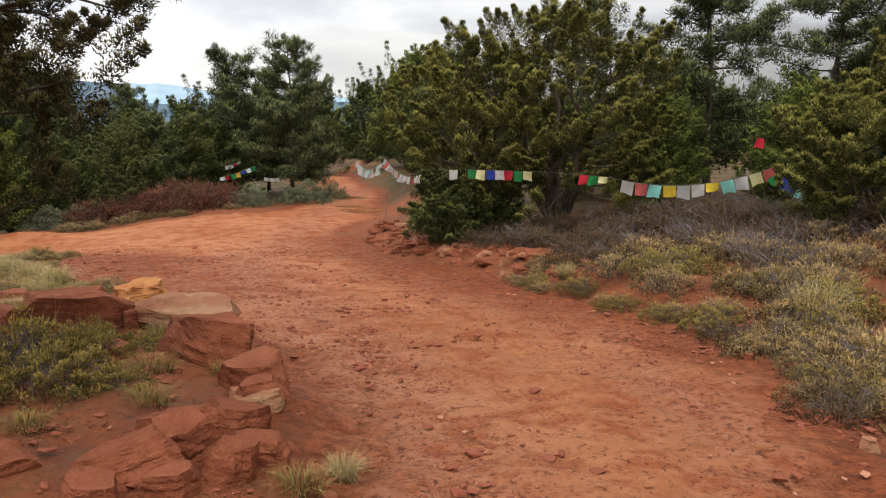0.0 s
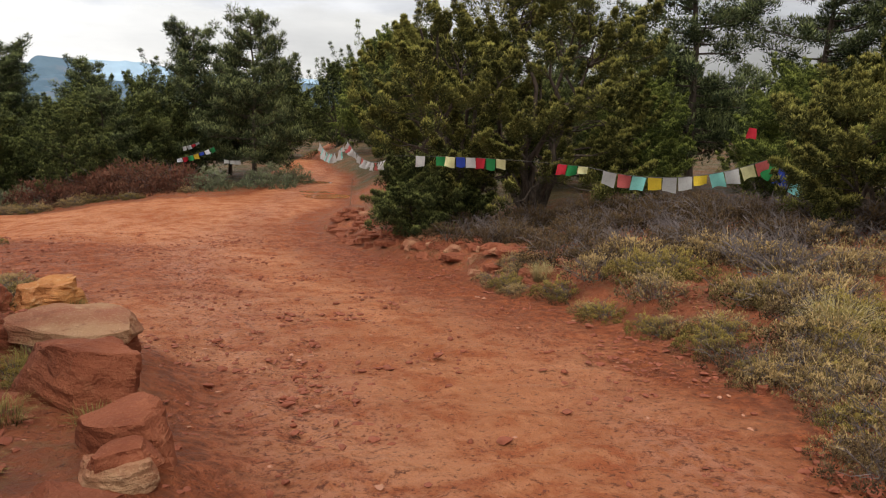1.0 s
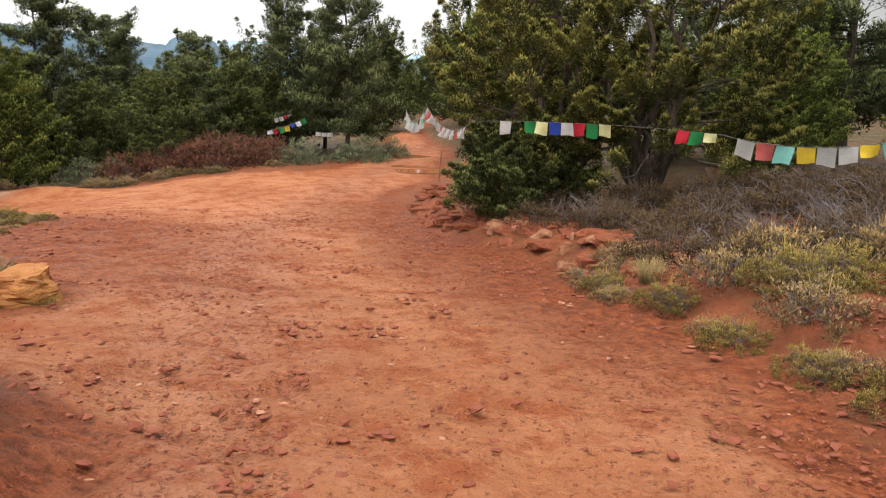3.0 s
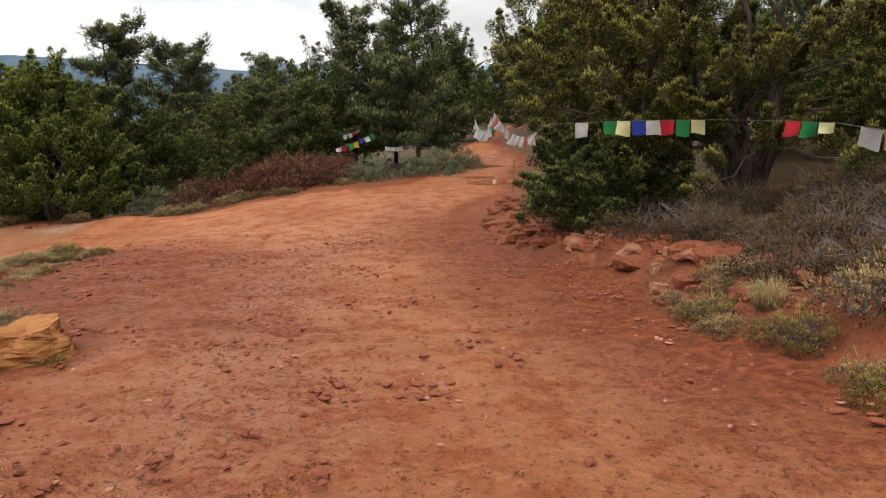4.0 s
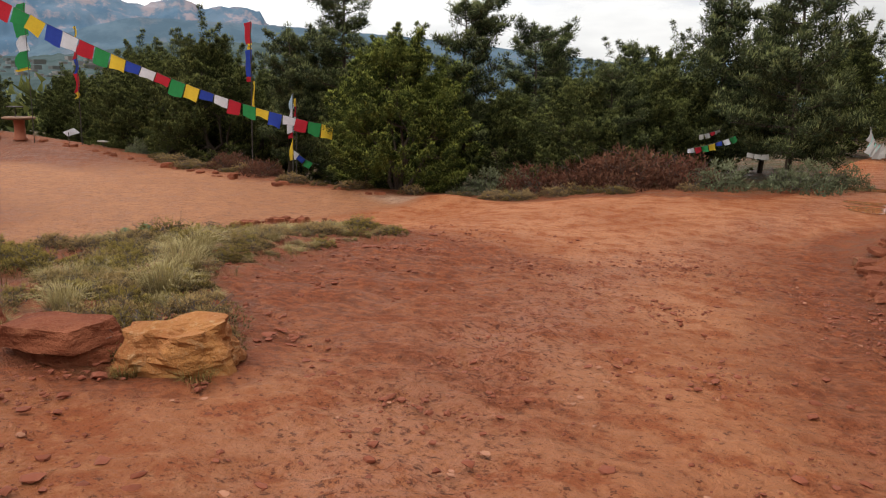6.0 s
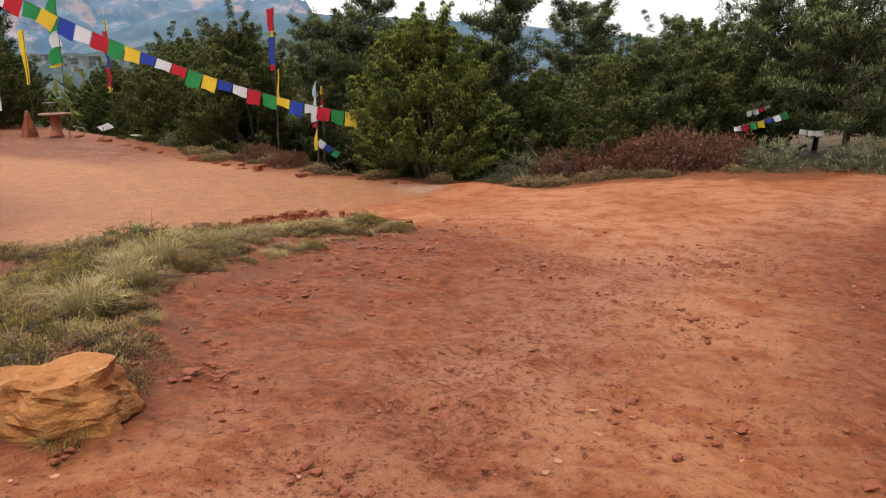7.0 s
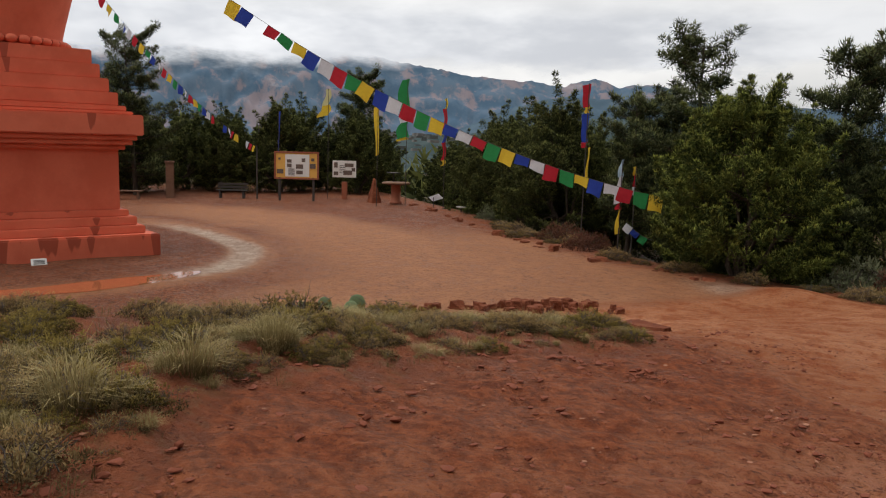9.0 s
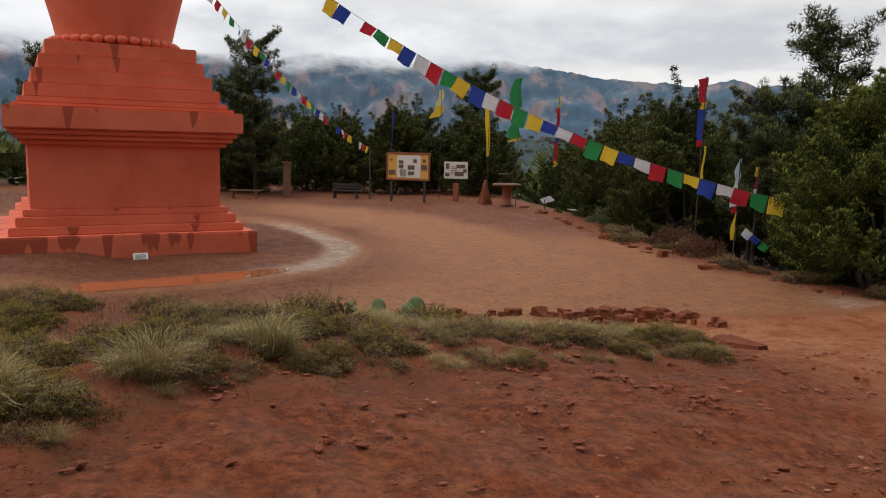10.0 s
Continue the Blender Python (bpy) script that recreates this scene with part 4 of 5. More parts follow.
part("spray", leafy("spray", lv, M["juniper_dark"]), M["juniper_dark"], limb)

# the belt behind the plaza
rng = np.random.RandomState(77)
kinds = (jun_b, jun_b, jun_c, jun_c)
for i in range(28):
    f = i / 27
    x, y = -25 - 27 * f + rng.normal() * 1.0, 27.5 + rng.uniform(0, 9) + 2 * f
    again(kinds[rng.randint(4)], x, y, rng.uniform(0, 360), rng.uniform(0.75, 1.1) * (1.35 if f < 0.45 else 1.0))
for i in range(16):
    x, y = -50 - rng.uniform(0, 8), 4 + 24 * i / 15 + rng.normal()
    again(kinds[rng.randint(4)], x, y, rng.uniform(0, 360), rng.uniform(0.9, 1.3))
again(pine_b, -48.8, 11.3, 0, 1.15)
again(pine_d, -55.0, 26.5, 0, 1.2)
again(pine_a, -48.0, 0.5, 50, 1.0)
for i in range(10):
    x, y = rng.uniform(-50, 20), rng.uniform(42, 60)
    again(kinds[rng.randint(4)] if rng.rand() < 0.7 else pine_c, x, y, rng.uniform(0, 360), rng.uniform(0.9, 1.3))


def woods():
    """Far scrub woodland on the falling ground."""
    rng = np.random.RandomState(31)
    cen, rad = [], []
    for _ in range(1900):
        a, d = rng.uniform(radians(-50), radians(125)), 52 * math.exp(rng.uniform(0, 2.6))
        x, y = -d * math.sin(a) - 8, d * math.cos(a) + 10
        z = ground_z(x, y)
        s = rng.uniform(1.2, 2.4)
        for _ in range(5):
            cen.append((x + rng.normal() * s * 0.6, y + rng.normal() * s * 0.6, z + rng.uniform(0.3, 1.5) * s))
            rad.append(s * 0.75)
    return tagged(new("woodland", leafy("woodland", sprigs(rng, cen, rad, 14, 1.1, 0.26, 0.5, 0.9), M["juniper_dark"])), "scattered juniper woodland on the lower ground", "woodland", kind="stuff")


woods()


# ---- shrubs and grasses ----
def blades(rng, n, reach, tall, width, spread=0.25, bend=0.5):
    """Curved blades from a tussock's foot; returns vertices, faces, a tone rising from foot to tip, and the tips."""
    a = rng.uniform(0, 2 * math.pi, n)
    foot = np.stack([np.cos(a), np.sin(a), np.zeros(n)], 1) * (spread * rng.rand(n) ** 0.5)[:, None]
    b = a + rng.normal(size=n) * 0.7
    lean = rng.uniform(0.1, 1.0, n) * reach
    hh = tall * rng.uniform(0.5, 1.1, n)
    out = np.stack([np.cos(b), np.sin(b), np.zeros(n)], 1)
    side = np.stack([-np.sin(b), np.cos(b), np.zeros(n)], 1) * (width * rng.uniform(0.6, 1.3, n))[:, None]
    p1 = foot + out * (lean * 0.35)[:, None] + np.stack([np.zeros(n), np.zeros(n), hh * 0.6], 1)
    p2 = foot + out * lean[:, None] + np.stack([np.zeros(n), np.zeros(n), hh * (1 - bend * (lean / reach) * 0.5)], 1)
    v = np.stack([foot - side, foot + side, p1 + side * 0.8, p1 - side * 0.8, p2], 1).reshape(-1, 3)
    base = np.arange(n)[:, None] * 5
    faces = [tuple(q) for q in (base + (0, 1, 2, 3))] + [tuple(q) for q in (base + (3, 2, 4))]
    return v, faces, np.tile((0.0, 0.0, 0.6, 0.6, 1.0), n), p2


def twigs(rng, n, reach, tall, thick=0.006, forks=3):
    lines = []
    for _ in range(n):
        a = rng.uniform(0, 2 * math.pi)
        lean = reach * rng.rand()
        p = np.array((0.1 * rng.normal(), 0.1 * rng.normal(), 0.0))
        q = p + np.array((lean * math.cos(a), lean * math.sin(a), tall * rng.uniform(0.5, 1.0)))
        m = (p + q) / 2 + rng.normal(size=3) * 0.06
        lines.append([(p, thick * 1.8), (m, thick * 1.2), (q, thick * 0.5)])
        for _ in range(forks):
            s = m + (q - m) * rng.uniform(-0.6, 0.8)
            e = s + (q - m) * rng.uniform(0.3, 0.8) + rng.normal(size=3) * (0.22, 0.22, 0.12) * min(1.0, tall)
            lines.append([(s, thick), ((s + e) / 2 + rng.normal(size=3) * 0.02, thick * 0.7), (e, thick * 0.35)])
    return tubes(lines, 3)


def shrub_data(seed, r, h, mounds, heads, size):
    """A mound of upright leafy shoots in separate tufts with gaps between, and a few taller seed stalks."""
    rng = np.random.RandomState(seed)
    cen, rad = [], []
    for i in range(mounds):
        a, d = i * 2.39996 + rng.normal() * 0.3, ((i + 0.5) / mounds) ** 0.5
        top = h * (1 - 0.65 * d ** 2.2) * rng.uniform(0.72, 1.08)
        lift = rng.uniform(0.55, 1.0)
        cen.append((r * d * math.cos(a), r * d * math.sin(a), max(top * lift - size * 1.5, size)))
        rad.append(size * rng.uniform(1.5, 2.6))
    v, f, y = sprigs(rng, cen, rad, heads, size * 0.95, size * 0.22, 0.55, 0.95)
    # shade low in the mound painted into the tone: lighter with height
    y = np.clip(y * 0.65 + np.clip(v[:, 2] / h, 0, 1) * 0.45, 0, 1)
    bv, bf, by, _ = blades(rng, 26, r * 0.75, h * 1.12, 0.0040, r * 0.45, 0.2)
    fs = [tuple(q) for q in f] + [tuple(np.array(q) + len(v)) for q in bf]
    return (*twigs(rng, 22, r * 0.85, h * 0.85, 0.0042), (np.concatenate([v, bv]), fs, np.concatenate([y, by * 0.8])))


def shrub(name, label, data, leaf, x, y, group, wood="dead"):
    return plant(name, "shrub", label, data, leaf, (x, y), 0, group, 1.0, wood, "stem_spray", "foliage", 0.03)


def tussock_data(seed, n, reach, tall, width):
    rng = np.random.RandomState(seed)
    v, f, y, _ = blades(rng, n, reach, tall, width, 0.14, 0.8)
    return [], [], (v, f, y)


GB, GI, GR = "shrubs on the bank", "shrubs on the island", "shrubs along the clearing's far edge"
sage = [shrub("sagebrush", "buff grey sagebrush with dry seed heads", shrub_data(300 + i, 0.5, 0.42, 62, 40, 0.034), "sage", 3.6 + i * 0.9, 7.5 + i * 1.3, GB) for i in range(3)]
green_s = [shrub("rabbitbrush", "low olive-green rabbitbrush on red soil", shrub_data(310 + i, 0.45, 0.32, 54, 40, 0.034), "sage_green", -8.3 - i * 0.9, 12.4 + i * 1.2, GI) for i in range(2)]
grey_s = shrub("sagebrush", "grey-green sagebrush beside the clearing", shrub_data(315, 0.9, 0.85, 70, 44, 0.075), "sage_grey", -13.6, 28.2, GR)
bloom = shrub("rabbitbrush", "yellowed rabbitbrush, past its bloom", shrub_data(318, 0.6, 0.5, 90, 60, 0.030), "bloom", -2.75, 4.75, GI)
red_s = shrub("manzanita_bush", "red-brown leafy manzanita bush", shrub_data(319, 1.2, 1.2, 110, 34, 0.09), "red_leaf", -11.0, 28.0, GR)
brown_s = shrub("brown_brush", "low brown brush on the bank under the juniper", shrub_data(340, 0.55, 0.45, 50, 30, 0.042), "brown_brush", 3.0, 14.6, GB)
tuss = [plant("grass_tussock", "grass", "pale dry arching bunch grass", tussock_data(320 + i, 360, 0.42, 0.42, 0.0024), "straw", (-5.4 - i * 0.8, 10.6 + i * 0.7), 0, GI, 1.0, "straw", "stem_spray", "foliage", 0.02) for i in range(3)]
gtuss = plant("grass_tussock", "grass", "short green-tipped grass tuft", tussock_data(325, 220, 0.22, 0.2, 0.0026), "sage_green", (-2.0, 5.6), 0, GI, 1.0, "straw", "stem_spray", "foliage", 0.02)
dv, df = twigs(np.random.RandomState(330), 26, 1.0, 0.62, 0.0072, 5)


def dead_brush(x, y, turn, scale=1.0):
    global dead_first
    if dead_first is None:
        root = thing("dead_bush", "bare grey dead bush with tangled twigs", "bush", pose(x, y, ground_z(x, y) - 0.04, 0, 0, turn), GB)
        part("tangle", mesh_from("tangle", dv, df, M["dead"]), M["dead"], root)
        dead_first = root
        root.scale = (scale, scale, scale)
        return root
    return again(dead_first, x, y, turn, scale, sink=0.04)


dead_first = None
rng = np.random.RandomState(41)
for i in range(34):
    y = rng.uniform(10.0, 15.6)
    dead_brush(max(2.6, float(right_edge(y)) + 1.6) + rng.uniform(0.0, 5.0), y, rng.uniform(0, 360), rng.uniform(0.42, 0.78))
# the bank's shrubs
for i in range(46):
    y = rng.uniform(3.4, 12.0)
    off = rng.uniform(0.15, 5.0) if y > 6 else rng.uniform(0.25, 3.0)
    src = sage[rng.randint(3)] if rng.rand() < 0.72 else (green_s[rng.randint(2)] if rng.rand() < 0.6 else tuss[rng.randint(3)])
    again(src, float(right_edge(y)) + off, y, rng.uniform(0, 360), rng.uniform(0.6, 1.25) * (0.65 if off < 0.8 else 1.0), sink=0.03)
for i in range(64):
    y = rng.uniform(4.6, 12.8)
    off = 0.05 + rng.rand() ** 1.5 * 1.7
    src = sage[rng.randint(3)] if rng.rand() < 0.6 else brown_s if rng.rand() < 0.5 else bloom
    again(src, float(right_edge(y)) + off, y, rng.uniform(0, 360), rng.uniform(0.45, 0.95) * (0.7 if off < 0.5 else 1.0), sink=0.03)
# brown brush under the juniper
for i in range(60):
    y = rng.uniform(11.4, 16.6)
    again(brown_s, float(right_edge(y)) + rng.uniform(0.9, 6.0), y, rng.uniform(0, 360), rng.uniform(0.7, 1.2), sink=0.03)
# the island's plants
for i in range(270):
    y = rng.uniform(9.9, 17.6)
    le = float(left_edge(y))
    d = rng.rand() ** 1.2 * 2.3
    if le - d < -13.4:
        continue
    q = rng.rand()
    src = green_s[rng.randint(2)] if q < 0.10 else tuss[rng.randint(3)] if q < 0.46 else gtuss if q < 0.52 else bloom if q < 0.58 else sage[rng.randint(3)]
    again(src, le - 0.3 - d, y, rng.uniform(0, 360), rng.uniform(0.3, 0.6) * (0.65 if d < 0.45 else 1.0), sink=0.03)
for i in range(120):
    x, y = rng.uniform(-10.5, -4.4), rng.uniform(8.9, 12.4)
    if x > float(left_edge(y)) - 0.35 or x + 0.55 * y < -3.2:
        continue
    q = rng.rand()
    again(tuss[rng.randint(3)] if q < 0.4 else sage[rng.randint(3)] if q < 0.72 else bloom if q < 0.85 else green_s[rng.randint(2)], x, y, rng.uniform(0, 360), rng.uniform(0.3, 0.6), sink=0.03)
for x, y, s, src in ((-2.3, 4.4, 0.7, bloom), (-1.95, 5.0, 0.9, gtuss), (-0.68, 3.45, 0.8, gtuss), (-0.5, 3.75, 0.45, tuss[0]), (-1.7, 4.25, 0.8, gtuss), (-2.3, 6.1, 1.0, gtuss),
                     (-1.5, 5.15, 0.8, gtuss), (-2.1, 3.7, 0.7, gtuss), (-4.0, 7.0, 0.7, tuss[1]), (-4.5, 9.75, 0.8, green_s[0]), (-5.2, 9.7, 0.8, tuss[2]), (-4.6, 10.4, 0.7, sage[1]), (-3.2, 5.6, 0.8, gtuss), (-2.7, 5.7, 0.55, bloom), (-2.5, 5.2, 0.6, bloom), (-2.9, 5.1, 0.6, bloom), (-2.2, 5.7, 0.4, bloom), (-2.0, 4.5, 0.4, bloom), (-4.15, 10.1, 0.6, sage[0]), (-3.62, 9.72, 0.7, gtuss), (-3.95, 9.45, 0.5, gtuss), (-4.25, 9.75, 0.55, sage[2])):
    again(src, x, y, s * 200, s, sink=0.03)
# scrub along the far edge of the clearing
for x, y, s in ((-9.4, 27.9, 1.25), (-12.2, 27.5, 1.05), (-10.3, 27.7, 1.15), (-8.3, 28.6, 1.0), (-22.0, 24.6, 0.7), (-24.6, 25.2, 0.8)):
    again(red_s, x, y, s * 500, s)
for x, y, s in ((-7.3, 28.8, 1.1), (-5.4, 30.0, 1.2), (-4.7, 31.4, 1.0), (-14.3, 27.4, 1.2), (-33.0, 26.5, 1.0)):
    again(grey_s, x, y, s * 300, s)
for i in range(44):
    x = -30 + 24 * rng.rand()
    y = float(back_edge(x)) + rng.uniform(0.3, 1.6)
    again(sage[rng.randint(3)] if rng.rand() < 0.6 else green_s[rng.randint(2)], x, y, rng.uniform(0, 360), rng.uniform(0.6, 1.1), sink=0.03)


def litter():
    """Thin dry grass between the shrubs."""
    rng = np.random.RandomState(55)
    vs, fs, n = [], [], 0
    for _ in range(1500):
        if rng.rand() < 0.5:
            y = rng.uniform(3, 16)
            x = float(right_edge(y)) + 0.2 + rng.uniform(0, 4)
        else:
            y = rng.uniform(8.5, 17.5)
            x = float(left_edge(y)) - 0.1 - rng.rand() * 4.2
        v, f, _, _ = blades(rng, 7, 0.12, 0.14, 0.002, 0.06)
        vs.append(v + (x, y, ground_z(x, y) - 0.01))
        fs += [tuple(np.array(q) + n) for q in f]
        n += len(v)
    return tagged(new("dry_grass", mesh_from("dry_grass", np.concatenate(vs), fs, M["straw"])), "thin dry grass between the shrubs", "grass", kind="stuff")


litter()


# ---- prayer flags ----
def flag_mesh(name, w, h, seed, cloth, skew=0.0, flow=0.06):
    """A cotton square hanging from its top edge, rippled by the wind."""
    n = 5
    verts, faces = [], []
    for j in range(n + 1):
        for i in range(n + 1):
            u, v = i / n, j / n
            wave = flow * v * math.sin(3.1 * u + seed) + flow * 0.6 * v * noise.noise((u * 2 + seed, v * 2, 0.5))
            verts.append(((u - 0.5) * w * (1 - 0.08 * v * math.sin(seed)) + skew * v * h, wave, -v * h * (1 - 0.06 * math.sin(seed * 3 + u * 4))))
            if i < n and j < n:
                b = j * (n + 1) + i
                faces.append((b, b + 1, b + n + 2, b + n + 1))
    return mesh_from(name, verts, faces, cloth, True)


def flag_string(label, points, step, size, colours, seed, skip=(), start=0.15, cut=1.0, skew=0.0, cord=0.006, stop=None):
    """A cord along a smooth line of points with flags hung on it one beside another."""
    rng = np.random.RandomState(seed)
    pts = np.array(points, float)
    seg = np.concatenate([[0], np.cumsum(np.linalg.norm(np.diff(pts, axis=0), axis=1))])
    root = thing("prayer_flag_string", label, "prayer flags", None, "prayer flag strings")
    tv, tf = tubes([[(p, cord) for p in pts]], 5)
    part("cord", mesh_from("cord", tv, tf, M["cord"], True), M["cord"], root)
    s, i = start, 0
    while s < (stop or seg[-1]) - size * 0.5:
        p = np.array([np.interp(s, seg, pts[:, k]) for k in range(3)])
        q = np.array([np.interp(s + 0.1, seg, pts[:, k]) for k in range(3)]) - p
        if i not in skip:
            yaw = math.degrees(math.atan2(q[1], q[0]))
            dip = math.degrees(math.atan2(q[2], math.hypot(q[0], q[1])))
            small = cut if rng.rand() < 0.85 else cut * 0.65
            f = part("flag", flag_mesh("flag", size * 0.97, size * small * rng.uniform(0.9, 1.08), rng.uniform(0, 6), CLOTH[colours[i % len(colours)]], skew + rng.uniform(-0.12, 0.12)), None, root,
                     colours[i % len(colours)].replace("_", " ") + " cotton flag")
            f.matrix_basis = pose(p[0], p[1], p[2], rng.normal() * 7, -dip + rng.normal() * 3, yaw + rng.normal() * 6)
        s += step
        i += 1
    return root


def arc(a, b, sag, n=24):
    a, b = np.array(a, float), np.array(b, float)
    return [a + (b - a) * f - np.array((0, 0, sag * 4 * f * (1 - f))) for f in np.linspace(0, 1, n)]


# from the shrubs on the rim up to the monument's spire
rim_end, top_end = np.array((-18.23, 24.56)), RING
span = float(np.linalg.norm(top_end - rim_end))
long_line = [(*(rim_end + (top_end - rim_end) * s / span + (STUPA - RING) * max(0.0, s / span - 0.75) * 4), -0.66 + 0.193 * s + 0.01935 * s * s) for s in np.linspace(0, span, 40)]
flag_string("long string of bright prayer flags rising to the stupa", long_line, 0.425, 0.41, ("yellow", "green", "red", "white", "blue"), 1, (28, 31, 32, 36), 0.2, 1.0, -0.12)
post_end = np.array((-45.4, 17.7))
run = float(np.linalg.norm(RING - post_end))
steep_line = [(*(post_end + (RING - post_end) * s / run + (STUPA - RING) * max(0.0, s / run - 0.75) * 4), 0.35 + 0.20 * s + 0.0105 * s * s) for s in np.linspace(0, run, 40)]
flag_string("second string of prayer flags rising to the stupa", steep_line, 0.5, 0.36, ("yellow", "red", "white", "blue", "green"), 2, (3, 4, 9, 10), 0.4)
tagged(part("anchor_pole", mesh_from("anchor_pole", *tubes([[((-45.4, 17.7, -2.7), 0.05), ((-45.4, 17.7, 0.45), 0.04)]], 8), M["pole"], True), M["pole"]), "dark pole that holds a flag string", "pole")

# along the bank
faded = ("pale_red", "pale_yellow", "dirty_white", "pale_teal", "yellow", "dirty_white", "dirty_white", "yellow", "pale_teal", "pale_red", "dirty_white")
flag_string("faded prayer flags sagging over the dead brush", arc((6.05, 14.25, 0.62), (3.15, 14.75, 0.36), 0.24), 0.255, 0.24, faded, 3, (), 0.1, 1.0)
flag_string("prayer flags strung along the juniper's branches", arc((3.15, 14.75, 0.36), (-0.3, 15.3, 0.42), -0.05), 0.18, 0.17, ("pale_yellow", "green", "red", "white", "blue", "yellow", "green", "white", "pale_yellow", "green", "red", "dirty_white", "blue", "pale_yellow", "green", "red", "dirty_white", "green", "red"), 4, (3, 4, 5, 6, 7, 15, 17, 18), 0.12, 1.1, 0.0, 0.003)
flag_string("weathered white prayer flags at the juniper's edge", arc((-0.45, 15.9, 0.30), (-1.4, 18.0, 0.55), 0.22), 0.15, 0.125, ("dirty_white", "dirty_white", "dirty_white", "pale_red", "dirty_white"), 5, (), 0.1, 1.3)
flag_string("weathered flags hanging low by the track", arc((-1.4, 18.0, 0.5), (-2.6, 23.0, 0.2), 0.3), 0.3, 0.18, ("dirty_white", "pale_teal", "dirty_white"), 6, (3, 4), 0.4, 1.2)
flag_string("flags caught in the bush beside the bank", arc((6.05, 14.25, 0.62), (7.0, 13.4, 0.2), 0.1), 0.26, 0.24, ("green", "blue", "pale_teal", "dirty_white", "pale_red"), 7, (), 0.1, 1.1)
lone = thing("prayer_flag", "single faded red prayer flag in a branch", "prayer flags", pose(6.02, 14.9, 1.12, 0, 6, 12))
part("flag", flag_mesh("flag", 0.15, 0.19, 2.0, CLOTH["red"]), None, lone)
# in the trees beyond the clearing
flag_string("small prayer flags between two pines", arc((-8.6, 29.76, -0.97), (-7.35, 30.2, -0.52), 0.05), 0.2, 0.18, ("white", "red", "green", "yellow", "blue", "white", "green"), 8, (), 0.1, 1.0)
flag_string("upper row of small faded flags in the pines", arc((-8.71, 30.8, -0.6), (-8.06, 31.0, -0.38), 0.03), 0.16, 0.15, ("dirty_white", "white", "red", "dirty_white", "green"), 9, (), 0.1, 1.0)
flag_string("short row of pale flags under a pine", arc((-7.02, 30.3, -0.98), (-6.43, 30.4, -1.0), 0.03), 0.2, 0.19, ("dirty_white",), 10, (), 0.1, 0.8)
flag_string("low string of small flags behind the rim", arc((-21.96, 26.09, -1.75), (-21.43, 26.84, -2.3), 0.1), 0.3, 0.28, ("white", "blue", "green", "yellow", "blue", "red", "white"), 11, (), 0.1, 1.0)


# ---- banners on poles ----
def banner(label, x, y, foot, top, width, bands, seed, lean=0.02, edge=None, drop=None):
    """A pole with a tall narrow banner made of coloured bands, rippled and tapering."""
    root = thing("banner_pole", label, "flag pole", pose(x, y, foot), "banner poles round the plaza")
    hgt = top - foot
    tv, tf = tubes([[((lean * hgt * f, 0, hgt * f), 0.022 - 0.008 * f) for f in (0, 0.5, 1)]], 6)
    part("pole", mesh_from("pole", tv, tf, M["pole"], True), M["pole"], root)
    z = hgt
    for colour, length, off, wide in bands:
        n = 7
        verts, faces = [], []
        for j in range(n + 1):
            v = j / n
            sway = off + 0.10 * width * math.sin(5 * v + seed)
            w = width * wide * (0.75 + 0.25 * math.sin(2.5 * v + seed * 2))
            for i in range(4):
                u = i / 3
                verts.append((lean * (z - length * v) + sway - u * w, 0.06 * math.sin(3 * u + 4 * v + seed), z - length * v - 0.25 * w * u))
                if i < 3 and j < n:
                    b = j * 4 + i
                    faces.append((b, b + 1, b + 5, b + 4))
        f = part("flag", mesh_from("flag", verts, faces, CLOTH[colour], True), None, root, colour.replace("_", " ") + " cotton banner cloth")
        f.matrix_basis = pose(0, 0, 0, 0, 0, 75)
        z -= length * 0.97
    if edge:
        tv, tf = tubes([[((lean * hgt + 0.04, -0.03, hgt), 0.02), ((0.10, -0.03, hgt * 0.6), 0.025), ((0.02, -0.02, hgt * 0.45), 0.02)]], 4)
        f = part("ribbon", mesh_from("ribbon", tv, tf, CLOTH[edge], True), None, root, "thin yellow ribbon")
    return root


banner("tall pole with red, blue and yellow banners behind the rim", -22.88, 24.9, -3.0, 2.75, 0.34, (("red", 0.75, 0, 1.0), ("yellow", 0.22, 0, 0.6), ("blue", 0.95, 0, 0.9), ("red", 0.2, 0, 0.8), ("yellow", 1.1, 0.1, 0.3)), 1.0)
banner("pole with a white and blue banner and yellow tail", -20.05, 24.4, -3.0, 0.35, 0.32, (("pale_blue", 0.5, 0, 0.6), ("white", 0.8, 0, 0.9), ("red", 0.2, 0, 0.7), ("yellow", 0.75, 0, 0.5)), 2.0)
banner("pole with a green and white zigzag banner", -39.35, 24.45, -2.6, 4.05, 0.6, (("green", 1.5, 0, 0.95), ("white", 0.75, 0, 0.8), ("green", 0.8, 0, 1.0), ("yellow", 0.12, 0, 1.0)), 3.0)
banner("slim pole with a long yellow banner", -39.75, 23.0, -2.55, 2.6, 0.3, (("yellow", 2.5, 0, 0.9),), 4.0)
banner("pole with red and yellow banners", -37.1, 25.7, -2.8, 3.0, 0.35, (("yellow", 0.5, 0, 0.5), ("red", 1.0, 0, 0.9), ("blue", 0.7, 0, 0.8), ("red", 0.9, 0, 0.9), ("yellow", 0.3, 0, 0.9)), 5.0)
banner("pole with a yellow and white flag", -44.3, 21.5, -2.5, 3.7, 0.75, (("pale_yellow", 0.9, 0, 0.5), ("yellow", 0.6, 0, 0.9)), 6.0)
